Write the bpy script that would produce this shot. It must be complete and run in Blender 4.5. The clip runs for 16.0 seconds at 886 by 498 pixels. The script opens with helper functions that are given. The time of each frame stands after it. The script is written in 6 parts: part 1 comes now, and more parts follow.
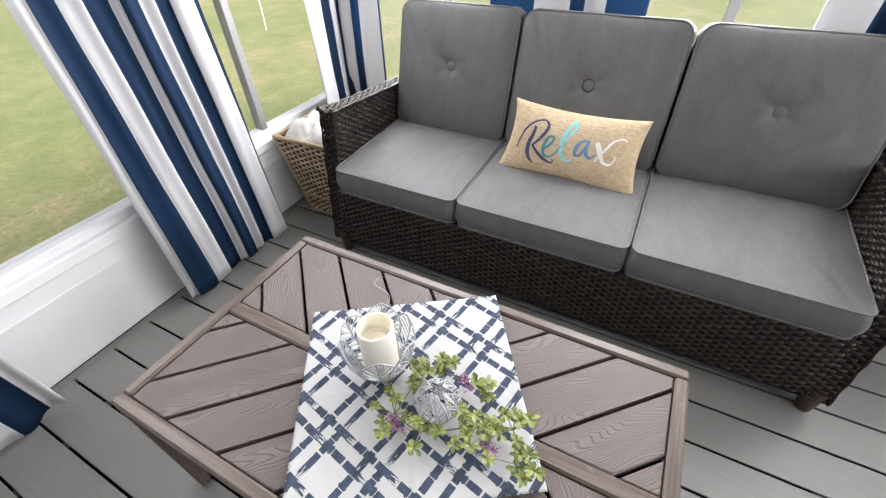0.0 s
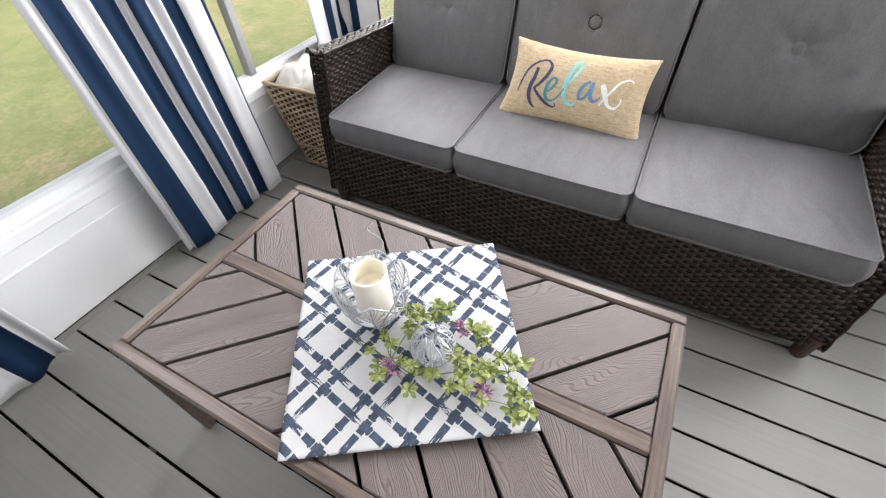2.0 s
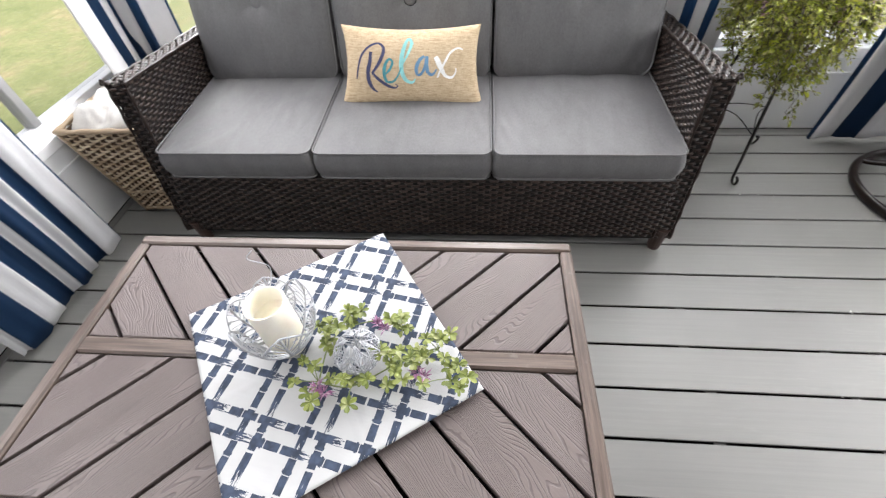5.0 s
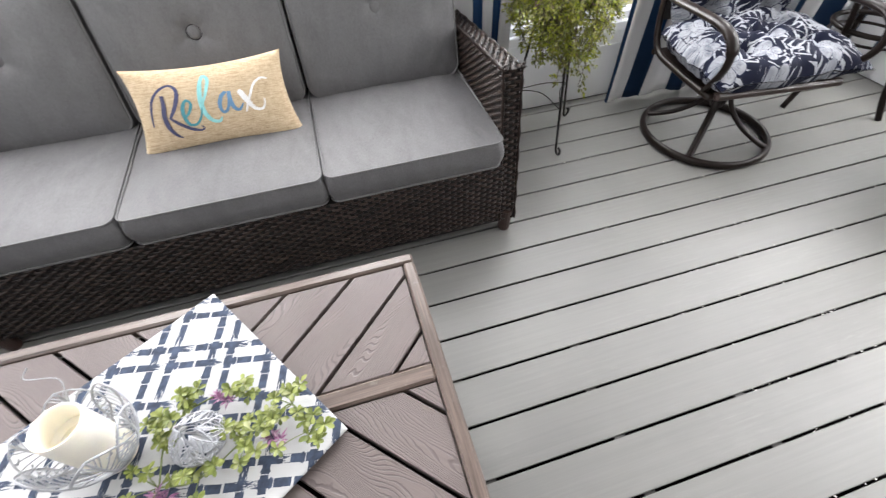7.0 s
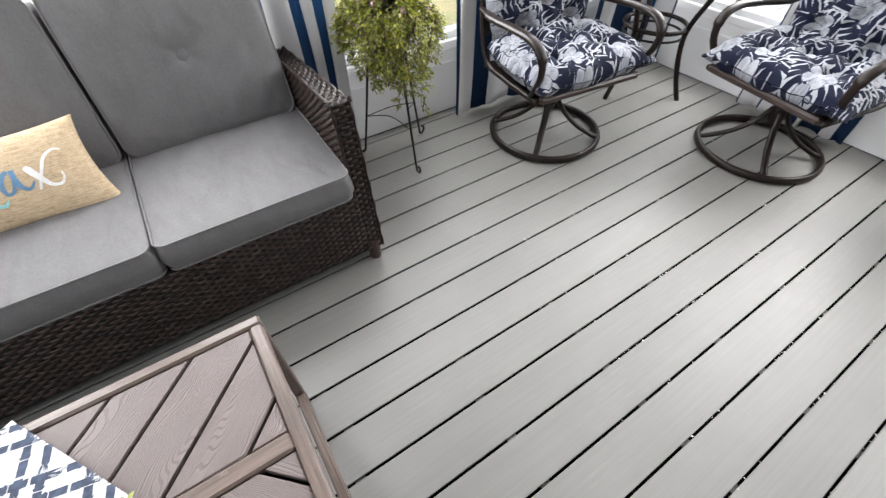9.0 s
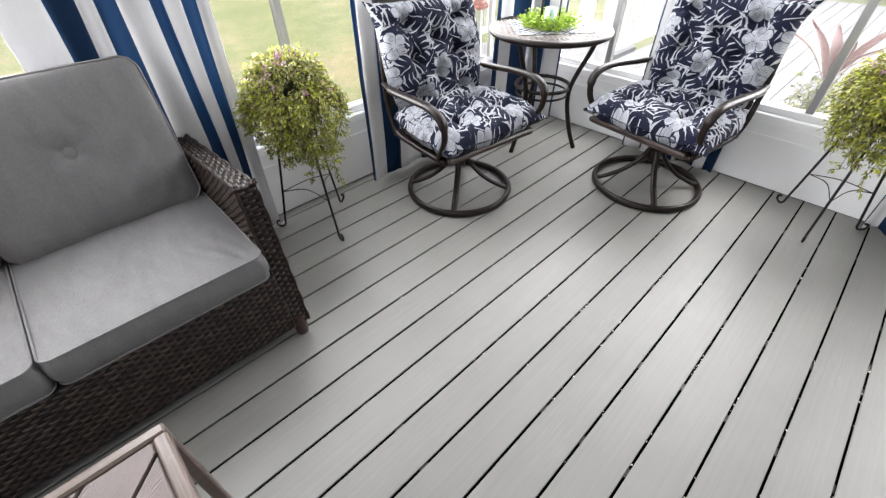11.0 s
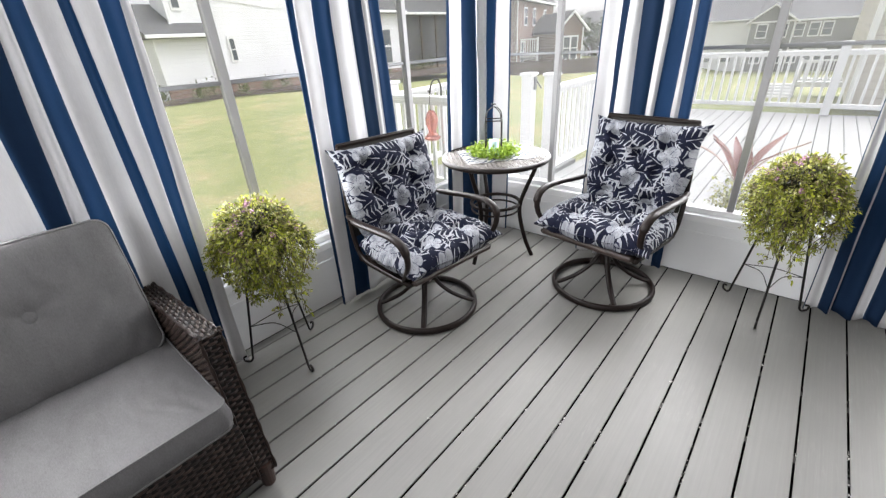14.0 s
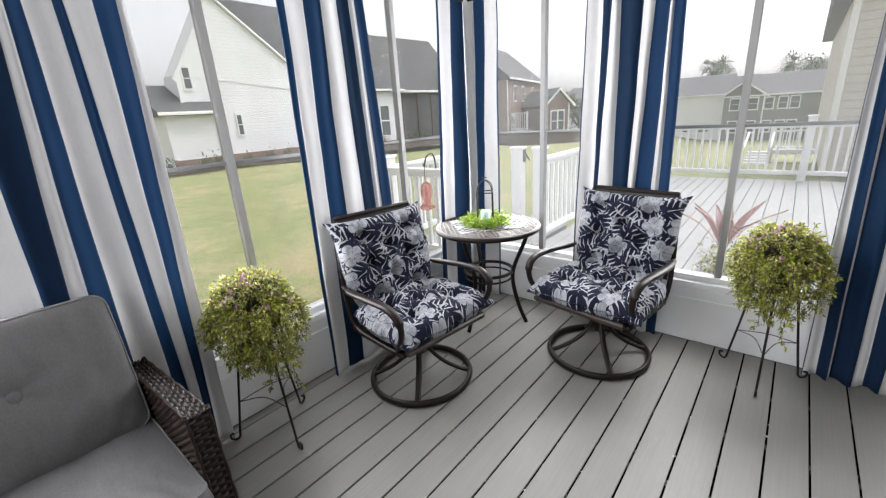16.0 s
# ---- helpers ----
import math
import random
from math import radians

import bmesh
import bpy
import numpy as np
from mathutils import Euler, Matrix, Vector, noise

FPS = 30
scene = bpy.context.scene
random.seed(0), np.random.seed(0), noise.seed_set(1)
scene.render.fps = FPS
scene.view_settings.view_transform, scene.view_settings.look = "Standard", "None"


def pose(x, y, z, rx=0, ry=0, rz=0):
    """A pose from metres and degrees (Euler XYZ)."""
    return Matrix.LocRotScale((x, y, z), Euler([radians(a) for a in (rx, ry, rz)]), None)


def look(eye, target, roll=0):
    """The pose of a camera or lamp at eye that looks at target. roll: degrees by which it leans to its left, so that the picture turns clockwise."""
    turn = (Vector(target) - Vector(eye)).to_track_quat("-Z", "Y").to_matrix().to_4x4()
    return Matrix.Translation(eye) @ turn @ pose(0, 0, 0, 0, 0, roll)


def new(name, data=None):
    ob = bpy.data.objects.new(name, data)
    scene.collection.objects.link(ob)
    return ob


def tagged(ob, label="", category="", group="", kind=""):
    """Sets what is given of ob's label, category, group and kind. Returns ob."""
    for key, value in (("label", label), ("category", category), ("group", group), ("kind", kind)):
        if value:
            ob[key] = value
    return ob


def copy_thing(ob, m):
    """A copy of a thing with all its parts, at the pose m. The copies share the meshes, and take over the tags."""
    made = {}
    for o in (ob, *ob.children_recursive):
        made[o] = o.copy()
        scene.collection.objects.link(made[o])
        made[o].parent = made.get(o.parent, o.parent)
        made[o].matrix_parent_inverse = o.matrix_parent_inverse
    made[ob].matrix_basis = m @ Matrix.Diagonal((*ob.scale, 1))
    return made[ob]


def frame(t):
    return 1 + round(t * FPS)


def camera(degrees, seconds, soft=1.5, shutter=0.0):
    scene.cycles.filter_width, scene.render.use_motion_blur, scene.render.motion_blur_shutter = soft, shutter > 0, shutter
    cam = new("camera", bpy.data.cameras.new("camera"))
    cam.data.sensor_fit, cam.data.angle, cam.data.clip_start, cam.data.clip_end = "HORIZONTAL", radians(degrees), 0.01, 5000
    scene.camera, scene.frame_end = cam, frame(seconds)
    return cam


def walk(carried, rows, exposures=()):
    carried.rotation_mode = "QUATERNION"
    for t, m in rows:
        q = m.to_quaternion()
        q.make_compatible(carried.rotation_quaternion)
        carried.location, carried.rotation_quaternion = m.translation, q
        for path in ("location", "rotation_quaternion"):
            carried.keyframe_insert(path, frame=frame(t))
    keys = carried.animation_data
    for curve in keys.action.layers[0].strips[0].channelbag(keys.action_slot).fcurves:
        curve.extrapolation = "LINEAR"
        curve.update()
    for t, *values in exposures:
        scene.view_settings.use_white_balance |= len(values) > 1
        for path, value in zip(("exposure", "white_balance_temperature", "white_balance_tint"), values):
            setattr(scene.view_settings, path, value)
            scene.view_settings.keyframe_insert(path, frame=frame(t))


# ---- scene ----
cam = camera(93.9, 16.0, 1.25, 0.4)
PATH = [
    (0, (-0.672, -1.114, 1.288), (-1.394, 0.204, -0.032), -2.1),
    (0.5, (-0.678, -1.113, 1.285), (-1.389, 0.163, -0.081), -2.0),
    (1, (-0.67, -1.113, 1.274), (-1.382, 0.127, -0.125), -2.3),
    (1.5, (-0.668, -1.112, 1.266), (-1.36, 0.093, -0.172), -2.5),
    (2, (-0.66, -1.107, 1.25), (-1.329, 0.078, -0.216), -2.9),
    (2.5, (-0.664, -1.104, 1.238), (-1.286, 0.072, -0.256), -3.1),
    (3, (-0.671, -1.11, 1.235), (-1.23, 0.083, -0.269), -3.3),
    (3.2, (-0.678, -1.111, 1.236), (-1.2, 0.089, -0.277), -3.3),
    (5.5, (-0.667, -1.112, 1.244), (-0.686, 0.194, -0.27), -3.5),
    (6, (-0.634, -1.105, 1.251), (-0.515, 0.192, -0.267), -2.8),
    (6.5, (-0.582, -1.093, 1.254), (-0.363, 0.189, -0.265), -3.0),
    (7, (-0.528, -1.089, 1.255), (-0.202, 0.171, -0.264), -2.8),
    (7.5, (-0.476, -1.088, 1.26), (-0.041, 0.141, -0.256), -2.3),
    (8, (-0.423, -1.095, 1.264), (0.115, 0.101, -0.246), -2.1),
    (8.5, (-0.388, -1.105, 1.265), (0.245, 0.062, -0.231), -1.7),
    (9, (-0.361, -1.112, 1.281), (0.361, 0.017, -0.204), -1.0),
    (9.2, (-0.353, -1.115, 1.286), (0.411, -0.001, -0.189), -0.6),
    (11.3, (-0.29, -1.161, 1.329), (0.785, -0.06, 0.052), -1.2),
    (11.5, (-0.284, -1.16, 1.342), (0.81, -0.06, 0.08), -1.3),
    (12, (-0.275, -1.172, 1.353), (0.883, -0.053, 0.167), -2.0),
    (12.5, (-0.271, -1.172, 1.372), (0.942, -0.043, 0.251), -2.3),
    (13, (-0.269, -1.177, 1.383), (0.988, -0.029, 0.334), -2.8),
    (13.5, (-0.266, -1.186, 1.398), (1.028, -0.013, 0.423), -3.3),
    (14, (-0.272, -1.191, 1.411), (1.062, -0.001, 0.515), -3.6),
    (14.5, (-0.272, -1.197, 1.421), (1.096, 0.011, 0.602), -3.8),
    (15, (-0.267, -1.206, 1.437), (1.125, 0.019, 0.687), -3.8),
    (15.5, (-0.269, -1.219, 1.453), (1.145, 0.019, 0.767), -3.9),
    (16, (-0.276, -1.222, 1.454), (1.167, 0.019, 0.838), -3.8),
]
EXPOSURES = [(0, 1.26), (3, 1.40), (5.5, 1.50), (9, 1.56), (12.5, 1.32), (14.5, 1.13), (16, 0.91)]
walk(cam, [(t, look(eye, target, roll)) for t, eye, target, roll in PATH], EXPOSURES)


# ---- world and sun: a bright overcast day ----
world = bpy.data.worlds.new("world")
scene.world = world
world.use_nodes = True
wn, wl = world.node_tree.nodes, world.node_tree.links
sky = wn.new("ShaderNodeTexSky")
sky.sky_type = "NISHITA"
sky.sun_disc = False
sky.sun_elevation, sky.sun_rotation = radians(55), radians(113)
sky.dust_density, sky.ozone_density = 4.0, 1.0
hsv = wn.new("ShaderNodeHueSaturation")
hsv.inputs["Saturation"].default_value = 0.12
wl.new(sky.outputs["Color"], hsv.inputs["Color"])
wl.new(hsv.outputs["Color"], wn["Background"].inputs["Color"])
wn["Background"].inputs["Strength"].default_value = 0.15
sun = new("sun", bpy.data.lights.new("sun", "SUN"))
sun.data.energy, sun.data.angle, sun.data.color = 1.5, radians(40), (1.0, 0.985, 0.97)
sun.matrix_world = look((7, -3, 11), (0, 0, 0))


def sky_lamp(name, eye, target, wide, tall, watts):
    """Stands in for the sky's light in a row of window openings."""
    lamp = new(name, bpy.data.lights.new(name, "AREA"))
    lamp.data.shape, lamp.data.size, lamp.data.size_y, lamp.data.energy = "RECTANGLE", wide, tall, watts
    lamp.data.color = (0.99, 0.98, 1.0)
    lamp.matrix_world = look(eye, target)
    return lamp


# the tall houses to the north-east leave less sky to the eastern windows
for cx, watts in ((-1.68, 42), (-0.53, 42), (0.615, 36), (1.765, 23)):
    sky_lamp("window_light_north", (cx, 0.806, 1.48), (cx, 0.0, 1.48), 1.02, 1.60, watts)
# the house close beyond the deck hides the sky from the southern windows
for cy, watts in ((-2.12, 8), (-0.978, 22), (0.165, 25)):
    sky_lamp("window_light_east", (2.466, cy, 1.48), (1.6, cy, 1.48), 1.02, 1.58, watts)
for cy in (-2.13, -0.99, 0.15):
    sky_lamp("window_light_west", (-2.296, cy, 1.75), (-1.4, cy, 1.75), 1.02, 1.08, 10)

# ---- material helpers ----


class Nodes:
    """Short hand for building one material."""

    def __init__(self, name):
        self.m = bpy.data.materials.new(name)
        self.m.use_nodes = True
        self.t = self.m.node_tree
        self.b = self.t.nodes["Principled BSDF"]
        self.out = self.t.nodes["Material Output"]

    def put(self, socket, value):
        if isinstance(value, bpy.types.NodeSocket):
            self.t.links.new(value, socket)
        elif isinstance(value, (tuple, list)) and len(value) == 3 and socket.type == "RGBA":
            socket.default_value = (*value, 1)
        else:
            socket.default_value = value

    def n(self, kind, out=0, **inputs):
        node = self.t.nodes.new("ShaderNode" + kind)
        for k, v in inputs.items():
            k = k.replace("_", " ")
            self.put(node.inputs[k], v)
        return node.outputs[out]

    def math(self, op, a, b=0.0, clamp=False):
        node = self.t.nodes.new("ShaderNodeMath")
        node.operation, node.use_clamp = op, clamp
        self.put(node.inputs[0], a)
        self.put(node.inputs[1], b)
        return node.outputs[0]

    def vmath(self, op, a, b=(0, 0, 0), out=0):
        node = self.t.nodes.new("ShaderNodeVectorMath")
        node.operation = op
        self.put(node.inputs[0], a)
        self.put(node.inputs[1], b)
        return node.outputs[out]

    def obj(self):
        return self.t.nodes.new("ShaderNodeTexCoord").outputs["Object"]

    def scaled(self, vec, s, loc=(0, 0, 0), rot=(0, 0, 0)):
        return self.n("Mapping", Vector=vec, Scale=s, Location=loc, Rotation=rot)

    def noise(self, vec, scale, detail=3.0, rough=0.55, dist=0.0, out=0):
        return self.n("TexNoise", out, Vector=vec, Scale=scale, Detail=detail, Roughness=rough, Distortion=dist)

    def ramp(self, fac, *stops):
        node = self.t.nodes.new("ShaderNodeValToRGB")
        el = node.color_ramp.elements
        while len(el) < len(stops):
            el.new(0.5)
        for e, (p, c) in zip(el, stops):
            e.position, e.color = p, (*c, 1) if len(c) == 3 else c
        self.put(node.inputs[0], fac)
        return node.outputs[0]

    def mix(self, fac, a, b, blend="MIX"):
        node = self.t.nodes.new("ShaderNodeMix")
        node.data_type, node.blend_type = "RGBA", blend
        self.put(node.inputs["Factor"], fac)
        self.put(node.inputs["A"], a)
        self.put(node.inputs["B"], b)
        return node.outputs["Result"]

    def vary(self, col, fac, amount):
        """col, lighter and darker by amount as fac goes from 0 to 1."""
        lo = tuple(c * (1 - amount) for c in col)
        hi = tuple(min(1, c * (1 + amount)) for c in col)
        return self.ramp(fac, (0.3, lo), (0.7, hi))

    def bump(self, height, strength=0.3, distance=0.002):
        return self.n("Bump", Height=height, Strength=strength, Distance=distance)

    def done(self, color, rough=0.6, metal=0.0, normal=None, **more):
        self.put(self.b.inputs["Base Color"], color)
        self.put(self.b.inputs["Roughness"], rough)
        self.put(self.b.inputs["Metallic"], metal)
        if normal is not None:
            self.put(self.b.inputs["Normal"], normal)
        for k, v in more.items():
            self.put(self.b.inputs[k.replace("_", " ")], v)
        return self.m

    def translucent(self, color, share):
        tr = self.n("BsdfTranslucent", Color=color)
        self.t.links.new(self.n("MixShader", 0, Fac=share), self.out.inputs["Surface"])
        mixer = self.out.inputs["Surface"].links[0].from_node
        self.t.links.new(self.b.outputs[0], mixer.inputs[1])
        self.t.links.new(tr, mixer.inputs[2])
        return self.m


def plain(name, col, rough=0.5, metal=0.0, var=0.12, scale=6.0, fine=140.0, bump=0.15, dist=0.001, **more):
    """A surface with large stains, fine grain and slight relief."""
    k = Nodes(name)
    o = k.obj()
    big, small = k.noise(o, scale, 4), k.noise(o, fine, 2)
    c = k.vary(col, k.math("ADD", k.math("MULTIPLY", big, 0.65), k.math("MULTIPLY", small, 0.35)), var)
    r = k.math("ADD", k.math("MULTIPLY", big, 0.16), rough - 0.08)
    return k.done(c, r, metal, k.bump(small, bump, dist), **more)


def island_colours(name, cols, rough=0.6, var=0.2, bump=0.2, fine=200.0, trans=0.0, spec=0.5):
    """Each loose piece of the mesh takes one of the colours."""
    k = Nodes(name)
    rnd = k.n("NewGeometry", 8)
    steps = [(i / max(1, len(cols) - 1), c) for i, c in enumerate(cols)]
    c = k.ramp(rnd, *steps)
    nz = k.noise(k.obj(), fine, 2)
    c = k.mix(k.math("MULTIPLY", nz, var), c, tuple(0.4 * x for x in cols[0]))
    k.done(c, rough, 0, k.bump(nz, bump, 0.001), Specular_IOR_Level=spec)
    if trans:
        k.translucent(c, trans)
    return k.m


def decking(name, col, streak=1.0, gloss=0.40):
    """Composite boards: streaks along x, mottling, scuffs; each board a little different."""
    k = Nodes(name)
    rnd = k.n("ObjectInfo", 5)
    o = k.vmath("ADD", k.obj(), k.n("CombineXYZ", X=k.math("MULTIPLY", rnd, 37.0), Y=k.math("MULTIPLY", rnd, 11.0)))
    s1 = k.noise(k.scaled(o, (1.5, 90, 90)), 1.0, 5, 0.65)
    s2 = k.noise(k.scaled(o, (9, 320, 320)), 1.0, 3, 0.6)
    blot = k.noise(o, 1.7, 4)
    f = k.math("ADD", k.math("MULTIPLY", s1, 0.45 * streak), k.math("MULTIPLY", blot, 1.0 - 0.45 * streak))
    c = k.vary(col, f, 0.17)
    c = k.mix(k.math("MULTIPLY", s2, 0.18), c, tuple(x * 0.55 for x in col))
    c = k.mix(k.math("MULTIPLY", rnd, 0.14), c, tuple(x * 0.6 for x in col))
    patch = k.ramp(k.noise(o, 2.3, 3), (0.46, (0, 0, 0)), (0.62, (1, 1, 1)))
    scuff = k.math("MULTIPLY", patch, k.ramp(k.noise(k.scaled(o, (9, 110, 110)), 1.0, 5, 0.7, 0.4), (0.52, (0, 0, 0)), (0.68, (1, 1, 1))))
    c = k.mix(k.math("MULTIPLY", scuff, 0.14), c, tuple(min(1, x * 1.8) for x in col))
    h = k.math("ADD", k.math("MULTIPLY", s1, 0.6), k.math("MULTIPLY", s2, 0.4))
    r = k.math("ADD", k.math("MULTIPLY", s1, 0.2), k.math("SUBTRACT", gloss, k.math("MULTIPLY", scuff, 0.06)))
    return k.done(c, r, 0, k.bump(h, 0.35, 0.0012))


def plank_grain(name, col):
    """Embossed cathedral grain along local x."""
    k = Nodes(name)
    rnd = k.n("ObjectInfo", 5)
    o = k.vmath("ADD", k.obj(), k.n("CombineXYZ", X=k.math("MULTIPLY", rnd, 23.0), Y=k.math("MULTIPLY", rnd, 5.0)))
    warp = k.noise(k.scaled(o, (2.2, 9, 9)), 1.0, 2)
    node = k.t.nodes.new("ShaderNodeTexWave")
    node.bands_direction = "Y"
    k.put(node.inputs["Vector"], k.vmath("ADD", k.scaled(o, (0.6, 1, 1)), k.n("CombineXYZ", Y=k.math("MULTIPLY", warp, 0.16))))
    k.put(node.inputs["Scale"], 76.0)
    k.put(node.inputs["Distortion"], 2.2)
    k.put(node.inputs["Detail"], 2.0)
    groove = k.ramp(node.outputs["Fac"], (0.04, (0, 0, 0)), (0.35, (1, 1, 1)))
    fine = k.noise(k.scaled(o, (12, 260, 260)), 1.0, 3)
    c = k.vary(col, k.math("ADD", k.math("MULTIPLY", fine, 0.5), k.math("MULTIPLY", k.noise(o, 5.0, 3), 0.5)), 0.16)
    c = k.mix(k.math("MULTIPLY", rnd, 0.14), c, tuple(x * 0.55 for x in col))
    c = k.mix(k.math("MULTIPLY", k.math("SUBTRACT", 1.0, groove), 0.42), c, tuple(x * 0.30 for x in col))
    h = k.math("ADD", groove, k.math("MULTIPLY", fine, 0.35))
    return k.done(c, 0.46, 0, k.bump(h, 0.6, 0.0016))


def wood_paint(name, col, stretch):
    """Brown paint brushed to look like grained wood, worn and a little glossy."""
    k = Nodes(name)
    o = k.obj()
    grain = k.noise(k.scaled(o, stretch), 1.0, 4, 0.65)
    c = k.ramp(grain, (0.34, tuple(0.62 * x for x in col)), (0.50, col), (0.68, tuple(1.45 * x for x in col)))
    worn = k.ramp(k.noise(o, 26.0, 4, 0.7), (0.60, (0, 0, 0)), (0.74, (1, 1, 1)))
    c = k.mix(k.math("MULTIPLY", worn, 0.35), c, (0.24, 0.22, 0.20))
    return k.done(c, k.math("ADD", 0.26, k.math("MULTIPLY", grain, 0.2)), 0, k.bump(grain, 0.35, 0.001))


def fabric(name, col, rough=0.66, weave=900.0, var=0.10):
    """Heathered cloth: crossed threads, mottling, soft puckers."""
    k = Nodes(name)
    o = k.obj()
    wv = k.math("ADD", k.noise(k.scaled(o, (weave, weave * 0.10, weave * 0.10)), 1.0, 2), k.noise(k.scaled(o, (weave * 0.10, weave, weave)), 1.0, 2))
    heather = k.noise(k.scaled(o, (330, 90, 90)), 1.0, 3, 0.7)
    mottle = k.noise(k.scaled(o, (18, 7, 7)), 1.0, 4, 0.6, 0.5)
    f = k.math("ADD", k.math("MULTIPLY", wv, 0.16), k.math("ADD", k.math("MULTIPLY", heather, 0.38), k.math("MULTIPLY", mottle, 0.30)))
    c = k.vary(col, f, 2.6 * var)
    h = k.math("ADD", k.math("MULTIPLY", wv, 0.14), k.math("ADD", k.noise(o, 9.0, 4, 0.6, 0.6), k.math("MULTIPLY", k.noise(k.scaled(o, (34, 8, 8)), 1.0, 3), 0.5)))
    return k.done(c, rough, 0, k.bump(h, 0.35, 0.005), Sheen_Weight=0.05, Sheen_Roughness=0.35)


def curtain_cloth(name, col, thin, glow):
    """Plain woven cloth that lets light through in the tint `glow`; slight creases and slubs."""
    k = Nodes(name)
    o = k.obj()
    fine = k.noise(k.scaled(o, (500, 500, 60)), 1.0, 2)
    f = k.math("ADD", k.math("MULTIPLY", k.noise(o, 3.0, 3), 0.6), k.math("MULTIPLY", fine, 0.4))
    crease = k.math("ADD", k.noise(k.scaled(o, (25, 25, 3)), 1.0, 3), k.math("MULTIPLY", k.noise(k.scaled(o, (9, 9, 14)), 1.0, 4, 0.6, 0.8), 0.5))
    k.done(k.vary(col, f, 0.08), 0.8, 0, k.bump(crease, 0.35, 0.007), Specular_IOR_Level=0.25)
    return k.translucent(k.vary(glow, f, 0.10), thin)


def lattice_cloth(name):
    """White cotton with a brushed navy bamboo trellis, drawn along the cloth's own axes."""
    k = Nodes(name)
    o = k.scaled(k.obj(), (1, 1, 1), rot=(0, 0, radians(45)))
    wob = k.vmath("SUBTRACT", k.noise(o, 30.0, 2, out=1), (0.5, 0.5, 0.5))
    p = k.vmath("ADD", o, k.vmath("MULTIPLY", wob, (0.004, 0.004, 0.0)))
    sep = k.t.nodes.new("ShaderNodeSeparateXYZ")
    k.put(sep.inputs[0], p)
    pitch, off, half = 0.118, 0.0187, 0.0073

    def sets(a, b, shift):
        # two parallel canes in each pitch; each is cut where the crossing pair passes over it
        fa = k.math("ABSOLUTE", k.math("SUBTRACT", k.math("FRACT", k.math("DIVIDE", a, pitch)), 0.5))
        band = k.math("LESS_THAN", k.math("ABSOLUTE", k.math("SUBTRACT", fa, off / pitch)), half / pitch)
        side = k.math("GREATER_THAN", k.math("FRACT", k.math("DIVIDE", a, pitch)), 0.5)
        fb = k.math("FRACT", k.math("ADD", k.math("DIVIDE", b, pitch), k.math("ADD", k.math("MULTIPLY", side, 0.42), shift)))
        cut = k.math("GREATER_THAN", k.math("ABSOLUTE", k.math("SUBTRACT", fb, 0.5)), 0.018)
        knot = k.math("LESS_THAN", k.math("ABSOLUTE", k.math("SUBTRACT", fb, 0.18)), 0.018)
        fat = k.math("LESS_THAN", k.math("ABSOLUTE", k.math("SUBTRACT", fa, off / pitch)), 1.25 * half / pitch)
        gap = k.math("LESS_THAN", k.math("ABSOLUTE", k.math("SUBTRACT", fb, 0.225)), 0.006)
        m = k.math("MULTIPLY", band, k.math("MULTIPLY", cut, k.math("SUBTRACT", 1.0, gap)))
        return k.math("MAXIMUM", m, k.math("MULTIPLY", knot, fat)), fb

    m1, fb1 = sets(sep.outputs[0], sep.outputs[1], 0.0)
    m2, fb2 = sets(sep.outputs[1], sep.outputs[0], 0.27)
    dry1 = k.math("GREATER_THAN", k.noise(k.scaled(o, (420, 45, 1)), 1.0, 2), k.math("ADD", 0.16, k.math("MULTIPLY", k.math("POWER", fb1, 3.0), 0.44)))
    dry2 = k.math("GREATER_THAN", k.noise(k.scaled(o, (45, 420, 1)), 1.0, 2), k.math("ADD", 0.16, k.math("MULTIPLY", k.math("POWER", fb2, 3.0), 0.44)))
    ink = k.math("MAXIMUM", k.math("MULTIPLY", m1, dry1), k.math("MULTIPLY", m2, dry2))
    tone = k.vary((0.032, 0.045, 0.075), k.noise(o, 60.0, 3), 0.4)
    white = k.vary((0.41, 0.41, 0.408), k.noise(o, 14.0, 3), 0.03)
    fine = k.noise(k.scaled(o, (1500, 1500, 1)), 1.0, 1)
    fold = k.math("ADD", k.noise(o, 5.0, 3, 0.5), k.math("MULTIPLY", k.noise(k.scaled(o, (26, 4, 1), rot=(0, 0, 0.5)), 1.0, 3), 0.35))
    return k.done(k.mix(ink, white, tone), 0.9, 0, k.bump(k.math("ADD", fold, k.math("MULTIPLY", fine, 0.03)), 0.5, 0.012))


